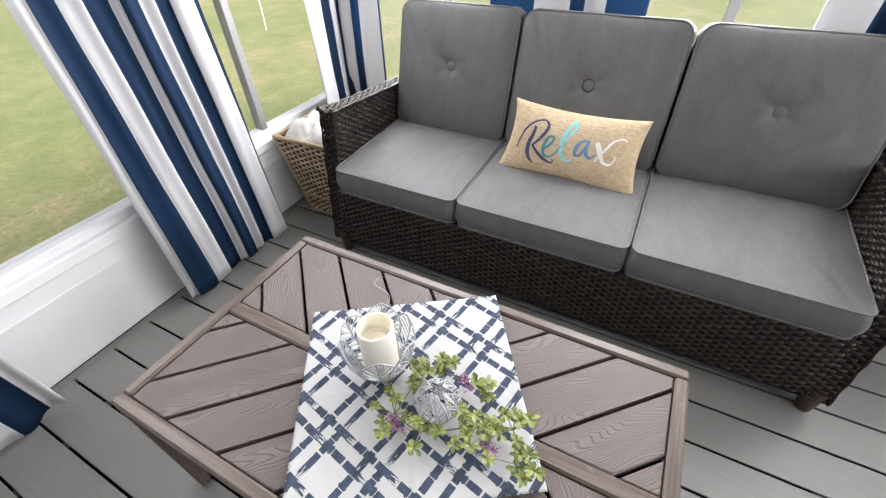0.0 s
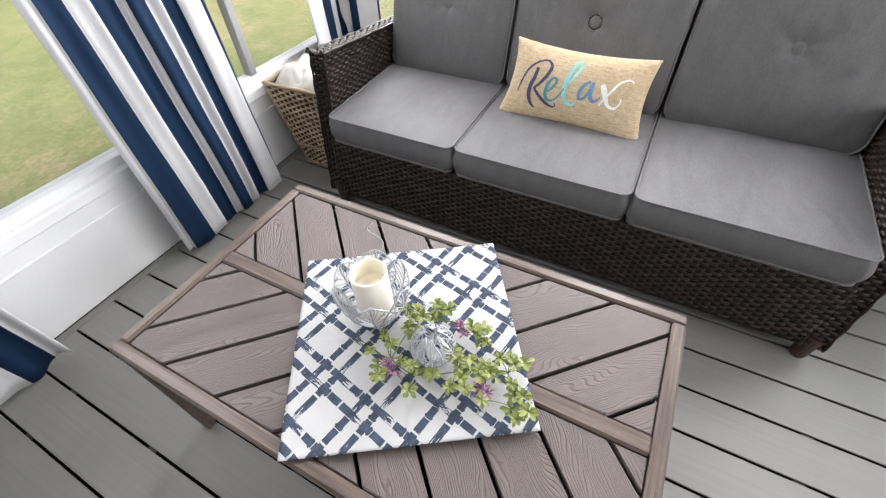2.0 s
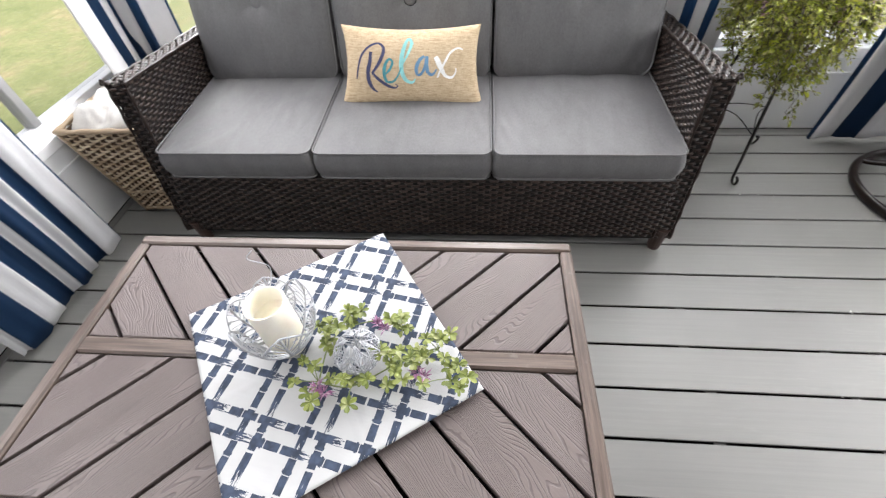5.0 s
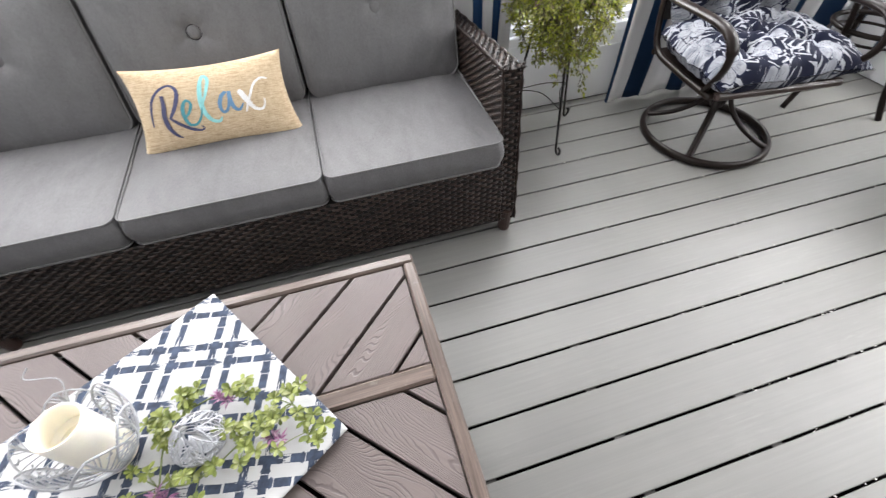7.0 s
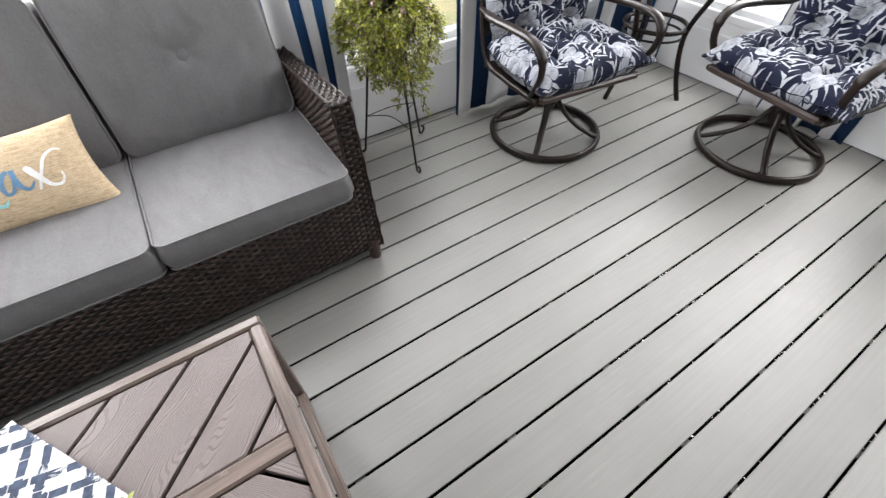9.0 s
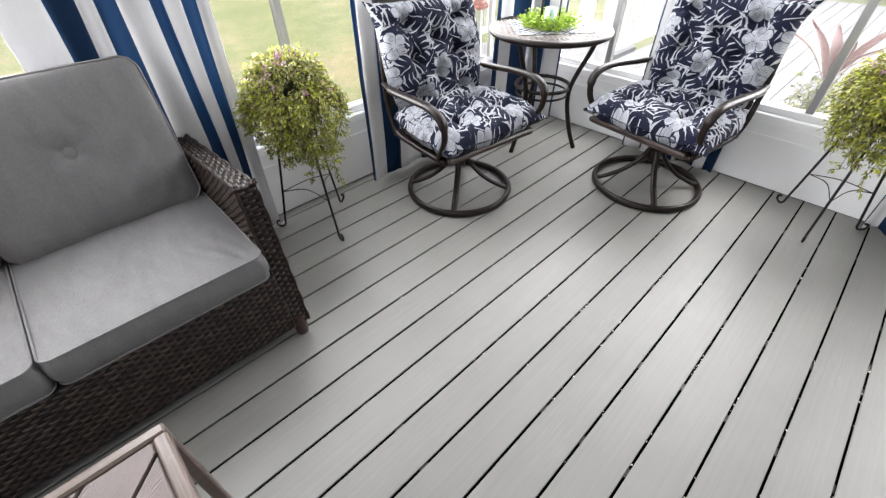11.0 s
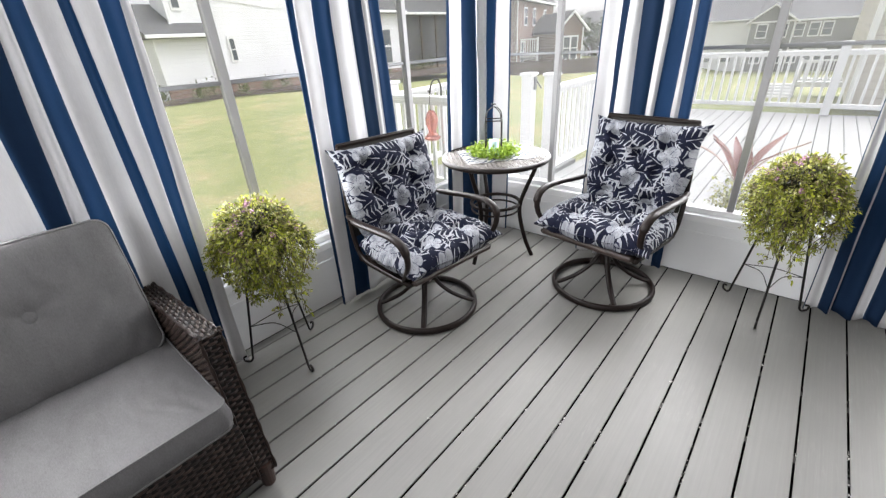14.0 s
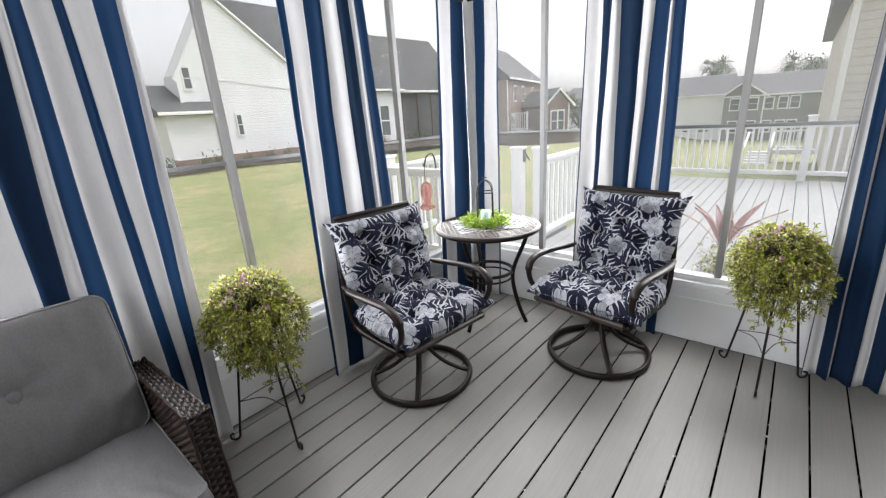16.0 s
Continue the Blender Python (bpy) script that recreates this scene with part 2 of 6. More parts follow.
def leaf_print(name):
    """Navy and white botanical print: split navy leaves and pale lined blossoms over a pale netted ground."""
    k = Nodes(name)
    o = k.obj()
    flat = k.t.nodes.new("ShaderNodeSeparateXYZ")
    k.put(flat.inputs[0], o)
    p = k.n("CombineXYZ", X=flat.outputs[0], Y=flat.outputs[1], Z=0.0)
    jag = k.vmath("SUBTRACT", k.noise(p, 38.0, 2, 0.5, out=1), (0.5, 0.5, 0.5))
    p = k.vmath("ADD", p, k.vmath("MULTIPLY", jag, (0.010, 0.010, 0.0)))

    def cells(scale, shift, loose):
        """Scattered centres: offset from the nearest one turned by a random angle, as radius and angle, and a random number."""
        v = k.vmath("ADD", p, shift)
        vor = k.t.nodes.new("ShaderNodeTexVoronoi")
        vor.voronoi_dimensions = "2D"
        k.put(vor.inputs["Vector"], v)
        k.put(vor.inputs["Scale"], scale)
        k.put(vor.inputs["Randomness"], loose)
        sc = k.t.nodes.new("ShaderNodeSeparateColor")
        k.put(sc.inputs[0], vor.outputs["Color"])
        rot = k.t.nodes.new("ShaderNodeVectorRotate")
        rot.rotation_type = "Z_AXIS"
        k.put(rot.inputs["Vector"], k.vmath("SUBTRACT", v, vor.outputs["Position"]))
        k.put(rot.inputs["Angle"], k.math("MULTIPLY", sc.outputs[0], 6.283))
        d = k.t.nodes.new("ShaderNodeSeparateXYZ")
        k.put(d.inputs[0], rot.outputs[0])
        rad = k.vmath("LENGTH", rot.outputs[0], out=1)
        return d.outputs[0], d.outputs[1], rad, sc.outputs[1]

    def both(*xs):
        m = xs[0]
        for x in xs[1:]:
            m = k.math("MULTIPLY", m, x)
        return m

    def less(a, b):
        return k.math("LESS_THAN", a, b)

    def leaves(scale, shift, size, lobes, least):
        """Heart-shaped leaves cut by slits between the ribs."""
        u, v, rad, pick = cells(scale, shift, 0.55)
        u = k.math("ADD", u, 0.25 * size)
        w = k.math("ABSOLUTE", v)
        rad = k.math("POWER", k.math("ADD", k.math("MULTIPLY", u, u), k.math("MULTIPLY", w, w)), 0.5)
        th = k.math("DIVIDE", k.math("ARCTAN2", w, u), math.pi)
        reach = k.ramp(th, (0.0, (1, 1, 1)), (0.10, (0.86, 0.86, 0.86)), (0.35, (0.80, 0.80, 0.80)), (0.70, (0.70, 0.70, 0.70)), (0.88, (0.58, 0.58, 0.58)), (1.0, (0.12, 0.12, 0.12)))
        q = k.math("DIVIDE", rad, k.math("MULTIPLY", reach, size))
        chevron = k.math("MULTIPLY", k.math("SUBTRACT", u, k.math("MULTIPLY", w, 0.55)), lobes / size)
        f = k.math("ABSOLUTE", k.math("SUBTRACT", k.math("FRACT", chevron), 0.5))
        slit = both(less(f, k.math("MULTIPLY", k.math("SUBTRACT", q, 0.34), 0.33)), k.math("GREATER_THAN", w, 0.13 * size))
        rib = both(less(w, k.math("MULTIPLY", k.math("SUBTRACT", 1.0, q), 0.0030)), less(th, 0.5))
        on = k.math("GREATER_THAN", pick, least)
        inside = both(less(q, 1.0), on)
        halo = both(less(q, 1.09), on)
        return halo, both(inside, k.math("SUBTRACT", 1.0, k.math("MAXIMUM", slit, rib)))

    def blossoms(scale, shift, size, least):
        """Five-petalled open flowers drawn in thin lines."""
        u, v, rad, pick = cells(scale, shift, 0.6)
        th = k.math("ARCTAN2", v, u)
        s5 = k.math("ABSOLUTE", k.math("SINE", k.math("MULTIPLY", th, 2.5)))
        lobe = k.math("MULTIPLY", k.math("ADD", 0.62, k.math("MULTIPLY", k.math("POWER", s5, 0.6), 0.38)), size)
        inside = less(rad, lobe)
        rim = less(k.math("ABSOLUTE", k.math("SUBTRACT", rad, lobe)), 0.0018)
        seam = both(less(s5, k.math("DIVIDE", 0.0034, k.math("ADD", rad, 0.004))), k.math("GREATER_THAN", rad, 0.012))
        vein = both(less(k.math("ABSOLUTE", k.math("SINE", k.math("MULTIPLY", th, 12.5))), k.math("DIVIDE", 0.0048, k.math("ADD", rad, 0.004))), less(rad, k.math("MULTIPLY", lobe, 0.72)), k.math("GREATER_THAN", rad, 0.016))
        on = k.math("GREATER_THAN", pick, least)
        return both(inside, on), both(k.math("MAXIMUM", rim, k.math("MAXIMUM", both(inside, seam), both(inside, vein))), on)

    dark, pale, grey = (0.004, 0.0055, 0.018), (0.30, 0.31, 0.335), (0.165, 0.175, 0.20)
    wob = k.t.nodes.new("ShaderNodeSeparateXYZ")
    k.put(wob.inputs[0], p)
    net = k.math("MAXIMUM", less(k.math("FRACT", k.math("MULTIPLY", wob.outputs[0], 52.0)), 0.13), less(k.math("FRACT", k.math("MULTIPLY", wob.outputs[1], 52.0)), 0.13))
    c = k.mix(k.math("MULTIPLY", k.noise(p, 22.0, 3), 0.6), pale, grey)
    c = k.mix(net, c, dark)
    h3, l3 = leaves(11.5, (3.31, 1.73, 0.0), 0.070, 2.6, 0.15)
    c = k.mix(l3, k.mix(h3, c, pale), dark)
    h1, l1 = leaves(9.0, (0.13, 0.05, 0.0), 0.092, 3.0, 0.08)
    c = k.mix(l1, k.mix(h1, c, pale), dark)
    b_in, b_line = blossoms(7.2, (7.12, 5.23, 0.0), 0.062, 0.46)
    petal = k.mix(k.ramp(k.noise(p, 34.0, 3, 0.6, 0.8), (0.42, (0, 0, 0)), (0.66, (1, 1, 1))), pale, grey)
    c = k.mix(b_line, k.mix(b_in, c, petal), (0.02, 0.024, 0.05))
    fine = k.noise(o, 900.0, 1)
    return k.done(c, 0.85, 0, k.bump(k.math("ADD", k.noise(o, 40.0, 3), k.math("MULTIPLY", fine, 0.3)), 0.4, 0.004), Specular_IOR_Level=0.2)


def lawn(name):
    k = Nodes(name)
    o = k.obj()
    big = k.noise(o, 0.35, 5, 0.65)
    mid = k.noise(o, 2.5, 4, 0.7)
    fine = k.noise(k.scaled(o, (26, 26, 26)), 1.0, 6, 0.8)
    c = k.ramp(k.math("ADD", k.math("MULTIPLY", big, 0.55), k.math("MULTIPLY", mid, 0.45)), (0.40, (0.37, 0.31, 0.17)), (0.48, (0.265, 0.275, 0.115)), (0.62, (0.185, 0.215, 0.078)))
    c = k.mix(k.ramp(fine, (0.34, (0.75, 0.75, 0.75)), (0.60, (0, 0, 0))), c, (0.105, 0.122, 0.040))
    return k.done(c, 0.95, 0, k.bump(fine, 0.6, 0.03))


def siding(name, col, step=0.19):
    k = Nodes(name)
    s = k.t.nodes.new("ShaderNodeSeparateXYZ")
    k.put(s.inputs[0], k.obj())
    f = k.math("FRACT", k.math("DIVIDE", s.outputs[2], step))
    line = k.math("LESS_THAN", f, 0.10)
    c = k.mix(k.math("MULTIPLY", line, 0.55), k.vary(col, k.noise(k.obj(), 0.8, 3), 0.05), tuple(x * 0.5 for x in col))
    return k.done(c, 0.6, 0, k.bump(f, 0.5, 0.02))


def bricks(name, cols):
    k = Nodes(name)
    br = k.t.nodes.new("ShaderNodeTexBrick")
    k.put(br.inputs["Vector"], k.scaled(k.obj(), (1, 1, 1), rot=(radians(90), 0, 0)))
    k.put(br.inputs["Color1"], cols[0])
    k.put(br.inputs["Color2"], cols[1])
    k.put(br.inputs["Mortar"], (0.35, 0.33, 0.31))
    k.put(br.inputs["Scale"], 4.0)
    return k.done(br.outputs[0], 0.85)


def shingle(name, col):
    k = Nodes(name)
    o = k.obj()
    return k.done(k.vary(col, k.math("ADD", k.math("MULTIPLY", k.noise(o, 5.0, 4), 0.6), k.math("MULTIPLY", k.noise(k.scaled(o, (3, 3, 16)), 1.0, 2), 0.4)), 0.25), 0.9, 0, k.bump(k.noise(o, 12.0, 3), 0.4, 0.03))


def vinyl_film(name, least, most, tint):
    """Clear glazing film: nearly transparent, a little milky in vertical streaks, faint sheen."""
    k = Nodes(name)
    o = k.obj()
    tr = k.n("BsdfTransparent", Color=(tint, tint, 1.01 * tint))
    k.done((0.75, 0.76, 0.77), 0.12, 0, k.bump(k.noise(o, 4.0, 2), 0.08, 0.004))
    k.translucent((0.85, 0.86, 0.87), 0.75)
    milky = k.out.inputs["Surface"].links[0].from_socket
    streak = k.ramp(k.noise(k.scaled(o, (7, 7, 0.5)), 1.0, 4, 0.6), (0.35, (0, 0, 0)), (0.72, (1, 1, 1)))
    cloud = k.noise(k.scaled(o, (2.2, 2.2, 1.2)), 1.0, 3)
    haze = k.math("ADD", least, k.math("MULTIPLY", k.math("ADD", k.math("MULTIPLY", streak, 0.5), k.math("MULTIPLY", cloud, 0.5)), most))
    mx = k.t.nodes.new("ShaderNodeMixShader")
    k.put(mx.inputs[0], haze)
    k.t.links.new(tr, mx.inputs[1])
    k.t.links.new(milky, mx.inputs[2])
    k.t.links.new(mx.outputs[0], k.out.inputs["Surface"])
    return k.m


M = {
    "deck": decking("deck_board", (0.172, 0.170, 0.160), gloss=0.36),
    "deck_out": decking("outdoor_deck_board", (0.27, 0.272, 0.272), 0.5),
    # near black, so that open joints look deep: their shade as a colour
    "under": plain("open_joint_shade", (0.003, 0.0026, 0.0026), 0.95, Specular_IOR_Level=0.1),
    "wall": plain("white_wall_panel", (0.78, 0.785, 0.79), 0.72, var=0.03, bump=0.05),
    "vinyl": plain("white_vinyl", (0.80, 0.805, 0.81), 0.35, var=0.03, bump=0.04),
    "bar": plain("grey_sash_bar", (0.16, 0.165, 0.17), 0.4, var=0.06, bump=0.05),
    "upright": plain("grey_window_upright", (0.27, 0.27, 0.27), 0.45, var=0.05, bump=0.05),
    "film": vinyl_film("hazy_film", 0.036, 0.085, 0.95),
    "film_clear": vinyl_film("clear_film", 0.004, 0.02, 0.94),
    "ceiling": plain("grey_ceiling_board", (0.30, 0.30, 0.30), 0.6, var=0.06),
    "navy": curtain_cloth("navy_cloth", (0.011, 0.034, 0.085), 0.5, (0.052, 0.098, 0.160)),
    "white": curtain_cloth("white_cloth", (0.61, 0.61, 0.622), 0.05, (0.80, 0.805, 0.82)),
    "rod": plain("dark_rod_metal", (0.03, 0.028, 0.026), 0.4, 0.8),
    "wicker": island_colours("brown_wicker", [(0.008, 0.0044, 0.0034), (0.019, 0.011, 0.0085), (0.042, 0.027, 0.021), (0.012, 0.0066, 0.005), (0.028, 0.017, 0.013), (0.016, 0.009, 0.007)], 0.40, 0.2, spec=0.26),
    # near black: shade in the sofa's gaps, put into the colour
    "gap_shade": plain("near_black_gap_shade", (0.004, 0.003, 0.003), 0.9),
    "grey": fabric("grey_canvas", (0.101, 0.099, 0.101), 0.60, var=0.15),
    "piping": fabric("grey_piping_cloth", (0.112, 0.110, 0.112), weave=1500),
    "leg": plain("dark_stained_leg", (0.035, 0.018, 0.014), 0.45),
    "plank": plank_grain("brown_composite_plank", (0.128, 0.102, 0.097)),
    "frame": wood_paint("brown_grained_frame_long", (0.100, 0.074, 0.062), (5, 150, 150)),
    "frame_y": wood_paint("brown_grained_frame_short", (0.100, 0.074, 0.062), (150, 5, 150)),
    "seat_bar": plain("worn_brown_bronze", (0.026, 0.016, 0.013), 0.42, var=0.4, scale=20),
    "cloth": lattice_cloth("trellis_cotton"),
    "wax": plain("ivory_wax", (0.80, 0.76, 0.66), 0.45, var=0.04, bump=0.05, Subsurface_Weight=0.3, Subsurface_Radius=(0.01, 0.008, 0.005)),
    "silver": plain("pale_silver_metal", (0.38, 0.39, 0.41), 0.38, 0.35, var=0.15),
    "leaf": island_colours("fresh_leaf", [(0.075, 0.10, 0.016), (0.15, 0.19, 0.03), (0.30, 0.34, 0.09), (0.11, 0.14, 0.022), (0.22, 0.26, 0.05), (0.40, 0.42, 0.20)], 0.42, 0.1, trans=0.22),
    "leaf2": island_colours("mixed_leaf", [(0.055, 0.075, 0.006), (0.27, 0.32, 0.018), (0.55, 0.58, 0.05), (0.13, 0.17, 0.010), (0.54, 0.52, 0.22), (0.022, 0.034, 0.004), (0.38, 0.43, 0.026), (0.20, 0.15, 0.075), (0.16, 0.20, 0.012), (0.46, 0.45, 0.11), (0.07, 0.085, 0.010)], 0.45, 0.1, trans=0.17),
    "shrub": island_colours("shrub_leaf", [(0.05, 0.07, 0.02), (0.09, 0.12, 0.035), (0.12, 0.13, 0.05), (0.07, 0.09, 0.03)], 0.6, 0.2),
    # darkened leaf greens: the shade inside the crown is put into the colour
    "leaf_shaded": island_colours("shaded_inner_leaf", [(0.015, 0.019, 0.005), (0.030, 0.036, 0.008), (0.026, 0.020, 0.011)], 0.6, 0.2),
    "petal": island_colours("purple_petal", [(0.28, 0.10, 0.22), (0.50, 0.26, 0.40), (0.20, 0.08, 0.18), (0.66, 0.46, 0.56)], 0.6, 0.1, trans=0.2),
    "iron": plain("black_iron", (0.018, 0.017, 0.016), 0.45, 0.5),
    "bronze": plain("dark_bronze_metal", (0.010, 0.0062, 0.0052), 0.36, 0.0, var=0.3, scale=20, Specular_IOR_Level=0.22),
    "lattice": plain("worn_bronze_lattice", (0.14, 0.13, 0.12), 0.32, 0.4, var=0.3, scale=20),
    "print": leaf_print("botanical_print"),
    "willow": island_colours("natural_willow", [(0.40, 0.30, 0.19), (0.56, 0.45, 0.32), (0.30, 0.21, 0.13), (0.48, 0.37, 0.25)], 0.55, 0.2),
    "fleece": fabric("white_fleece", (0.60, 0.58, 0.55), weave=300, var=0.08),
    "glass_blue": plain("pale_blue_wax", (0.42, 0.58, 0.62), 0.4, var=0.05),
    "grass": lawn("lawn_grass"),
    "mulch": plain("dark_mulch", (0.045, 0.03, 0.022), 0.95, var=0.4, fine=40, bump=0.8, dist=0.02),
    "siding_white": siding("white_siding", (0.84, 0.845, 0.88)),
    "siding_house": siding("brown_grey_siding", (0.12, 0.112, 0.108)),
    "siding_grey": siding("grey_siding", (0.20, 0.20, 0.20)),
    "siding_tan": siding("tan_siding", (0.55, 0.51, 0.47)),
    "brick": bricks("brown_brick", [(0.16, 0.09, 0.065), (0.22, 0.13, 0.10)]),
    "roof": shingle("grey_shingle", (0.11, 0.11, 0.115)),
    "roof_dark": shingle("dark_shingle", (0.07, 0.07, 0.075)),
    "pane_dark": plain("dark_window_pane", (0.10, 0.115, 0.13), 0.1, var=0.1),
    "trunk": plain("brown_bark", (0.09, 0.065, 0.05), 0.9, var=0.3),
    "red": plain("red_feeder_plastic", (0.90, 0.36, 0.30), 0.15, var=0.1, Transmission_Weight=0.75),
    "red_leaf": island_colours("red_leaf", [(0.20, 0.07, 0.07), (0.26, 0.12, 0.10), (0.33, 0.22, 0.15)], 0.5, 0.2, trans=0.2),
}


def burlap():
    k = Nodes("tan_burlap")
    o = k.obj()
    a = k.noise(k.scaled(o, (520, 60, 60)), 1.0, 2)
    b = k.noise(k.scaled(o, (60, 60, 330)), 1.0, 2)
    slub = k.noise(k.scaled(o, (26, 26, 240)), 1.0, 3)
    f = k.math("ADD", k.math("MULTIPLY", a, 0.3), k.math("ADD", k.math("MULTIPLY", b, 0.4), k.math("MULTIPLY", slub, 0.3)))
    c = k.ramp(f, (0.34, (0.31, 0.22, 0.125)), (0.5, (0.48, 0.37, 0.24)), (0.66, (0.58, 0.47, 0.32)))
    return k.done(c, 0.9, 0, k.bump(f, 0.7, 0.002))


M["burlap"] = burlap()

# ---- mesh helpers ----


class Geo:
    """Loose vertices and faces, to become one mesh."""

    def __init__(self):
        self.v, self.f, self.k = [], [], []

    def add(self, verts, faces, slot=0):
        n = len(self.v)
        self.v += [tuple(p) for p in verts]
        self.f += [tuple(i + n for i in q) for q in faces]
        self.k += [slot] * len(faces)
        return self

    def box(self, c, s, b=0.004, m=None):
        """A block with chamfered edges: centre, full sizes, chamfer."""
        h = [x / 2 for x in s]
        b = min(b, *(0.45 * x for x in s))
        ix, verts = {}, []
        sg = [(x, y, z) for x in (-1, 1) for y in (-1, 1) for z in (-1, 1)]
        for q in sg:
            for a in range(3):
                p = [q[i] * (h[i] if i == a else h[i] - b) for i in range(3)]
                p = Vector(p)
                if m is not None:
                    p = m @ p
                ix[q, a] = len(verts)
                verts.append(p + Vector(c))
        faces = []
        for a in range(3):
            u, w = [i for i in range(3) if i != a]
            for s_ in (-1, 1):
                ring = []
                for su, sw in ((-1, -1), (1, -1), (1, 1), (-1, 1)):
                    q = [0, 0, 0]
                    q[a], q[u], q[w] = s_, su, sw
                    ring.append(ix[tuple(q), a])
                faces.append(ring)
            # edges along axis a join the faces of the other two axes
            for su in (-1, 1):
                for sw in (-1, 1):
                    q0, q1 = [0, 0, 0], [0, 0, 0]
                    q0[a], q1[a] = -1, 1
                    q0[u] = q1[u] = su
                    q0[w] = q1[w] = sw
                    q0, q1 = tuple(q0), tuple(q1)
                    faces.append([ix[q0, u], ix[q1, u], ix[q1, w], ix[q0, w]])
        for q in sg:
            faces.append([ix[q, 0], ix[q, 1], ix[q, 2]])
        return self.add(verts, faces)

    def tube(self, pts, r, n=8, closed=False, squash=1.0, cap=True):
        """A round bar along pts; r one radius or one for each point."""
        pts = [Vector(p) for p in pts]
        m = len(pts)
        rs = r if isinstance(r, (list, tuple)) else [r] * m
        up, verts = None, []
        for i, p in enumerate(pts):
            a, b = (pts[i - 1], pts[(i + 1) % m]) if closed else (pts[max(i - 1, 0)], pts[min(i + 1, m - 1)])
            t = (b - a).normalized()
            if up is None:
                up = t.orthogonal().normalized() if abs(t.z) > 0.9 else Vector((0, 0, 1))
            up = (up - t * up.dot(t)).normalized()
            side = t.cross(up)
            for j in range(n):
                w = 2 * math.pi * j / n
                verts.append(p + rs[i] * (math.cos(w) * side + squash * math.sin(w) * up))
        faces = []
        for i in range(m if closed else m - 1):
            for j in range(n):
                a, b = i * n, ((i + 1) % m) * n
                faces.append((a + j, a + (j + 1) % n, b + (j + 1) % n, b + j))
        if cap and not closed:
            faces += [tuple(range(n)), tuple((m - 1) * n + j for j in range(n))]
        return self.add(verts, faces)

    def lathe(self, prof, n=24, c=(0, 0, 0)):
        verts = [(c[0] + r * math.cos(2 * math.pi * j / n), c[1] + r * math.sin(2 * math.pi * j / n), c[2] + z) for r, z in prof for j in range(n)]
        faces = [(i * n + j, i * n + (j + 1) % n, (i + 1) * n + (j + 1) % n, (i + 1) * n + j) for i in range(len(prof) - 1) for j in range(n)]
        return self.add(verts, faces)

    def sheet(self, fn, nu, nv, slot=None, closed_u=False):
        """A grid of fn(u, v), u and v from 0 to 1; slot(i, j) picks the material."""
        cols = nu if closed_u else nu + 1
        verts = [fn(i / nu, j / nv) for j in range(nv + 1) for i in range(cols)]
        n = len(self.v)
        self.v += [tuple(p) for p in verts]
        for j in range(nv):
            for i in range(nu):
                i2 = (i + 1) % cols
                self.f.append((n + j * cols + i, n + j * cols + i2, n + (j + 1) * cols + i2, n + (j + 1) * cols + i))
                self.k.append(slot(i, j) if slot else 0)
        return self

    def leaf(self, p, d, up, size, wide=0.45, fold=0.25):
        """A small pointed leaf of four triangles, folded along its rib."""
        d = d.normalized()
        s = d.cross(up)
        s = s.normalized() if s.length > 1e-4 else d.orthogonal().normalized()
        nrm = s.cross(d)
        mid = p + d * size * 0.5
        a = mid + s * size * wide * 0.5 + nrm * size * fold * 0.3
        b = mid - s * size * wide * 0.5 + nrm * size * fold * 0.3
        return self.add([p, a, p + d * size - nrm * size * fold * 0.3, b, mid], [(0, 1, 4), (1, 2, 4), (2, 3, 4), (3, 0, 4)])

    def woven(self, o, u, v, stake=0.0225, row=0.0122, amp=0.0034, up=None, taper=0.0, centred=False):
        """Woven strands over the face spanned by u and v from the corner o: each strand goes over and under in turn."""
        o, u, v = Vector(o), Vector(u), Vector(v)
        lu, lv = u.length, v.length
        nu, nr = max(2, round(lu / stake)), max(1, round(lv / row))
        n = u.cross(v).normalized()
        if up is not None and n.dot(Vector(up)) < 0:
            n = -n
        vv = v / nr
        step = u / nu
        for r in range(nr):
            k = 1 - taper * (r + 0.5) / nr
            base = o + vv * (r + 0.5) + (u * 0.5 * (1 - k) if centred else Vector())
            for i in range(-1, nu + 1):
                if (i + r) % 2:
                    continue
                lo, hi = max(0.0, i - 0.20), min(float(nu), i + 1.20)
                if hi - lo < 0.15:
                    continue
                verts = []
                for j in range(7):
                    f = lo + (hi - lo) * j / 6
                    w = amp * math.cos(math.pi * (f - i - 0.5) / 0.95)
                    q = base + step * k * f
                    verts += [q - vv * 0.42 + n * (w - 0.0040), q - vv * 0.2 + n * (w + 0.0010), q + vv * 0.2 + n * (w + 0.0010), q + vv * 0.42 + n * (w - 0.0040)]
                self.add(verts, [(4 * j + c, 4 * j + 4 + c, 4 * j + 5 + c, 4 * j + 1 + c) for j in range(6) for c in range(3)])
        return self


def mesh_of(name, g, mats, smooth=False, tidy=True):
    me = bpy.data.meshes.new(name)
    me.from_pydata([tuple(p) for p in g.v], [], g.f)
    for m in mats if isinstance(mats, (list, tuple)) else [mats]:
        me.materials.append(m)
    if any(g.k):
        me.polygons.foreach_set("material_index", g.k)
    if tidy:
        bm = bmesh.new()
        bm.from_mesh(me)
        bmesh.ops.recalc_face_normals(bm, faces=bm.faces)
        bm.to_mesh(me)
        bm.free()
    if smooth:
        me.polygons.foreach_set("use_smooth", [True] * len(me.polygons))
    me.update()
    return me


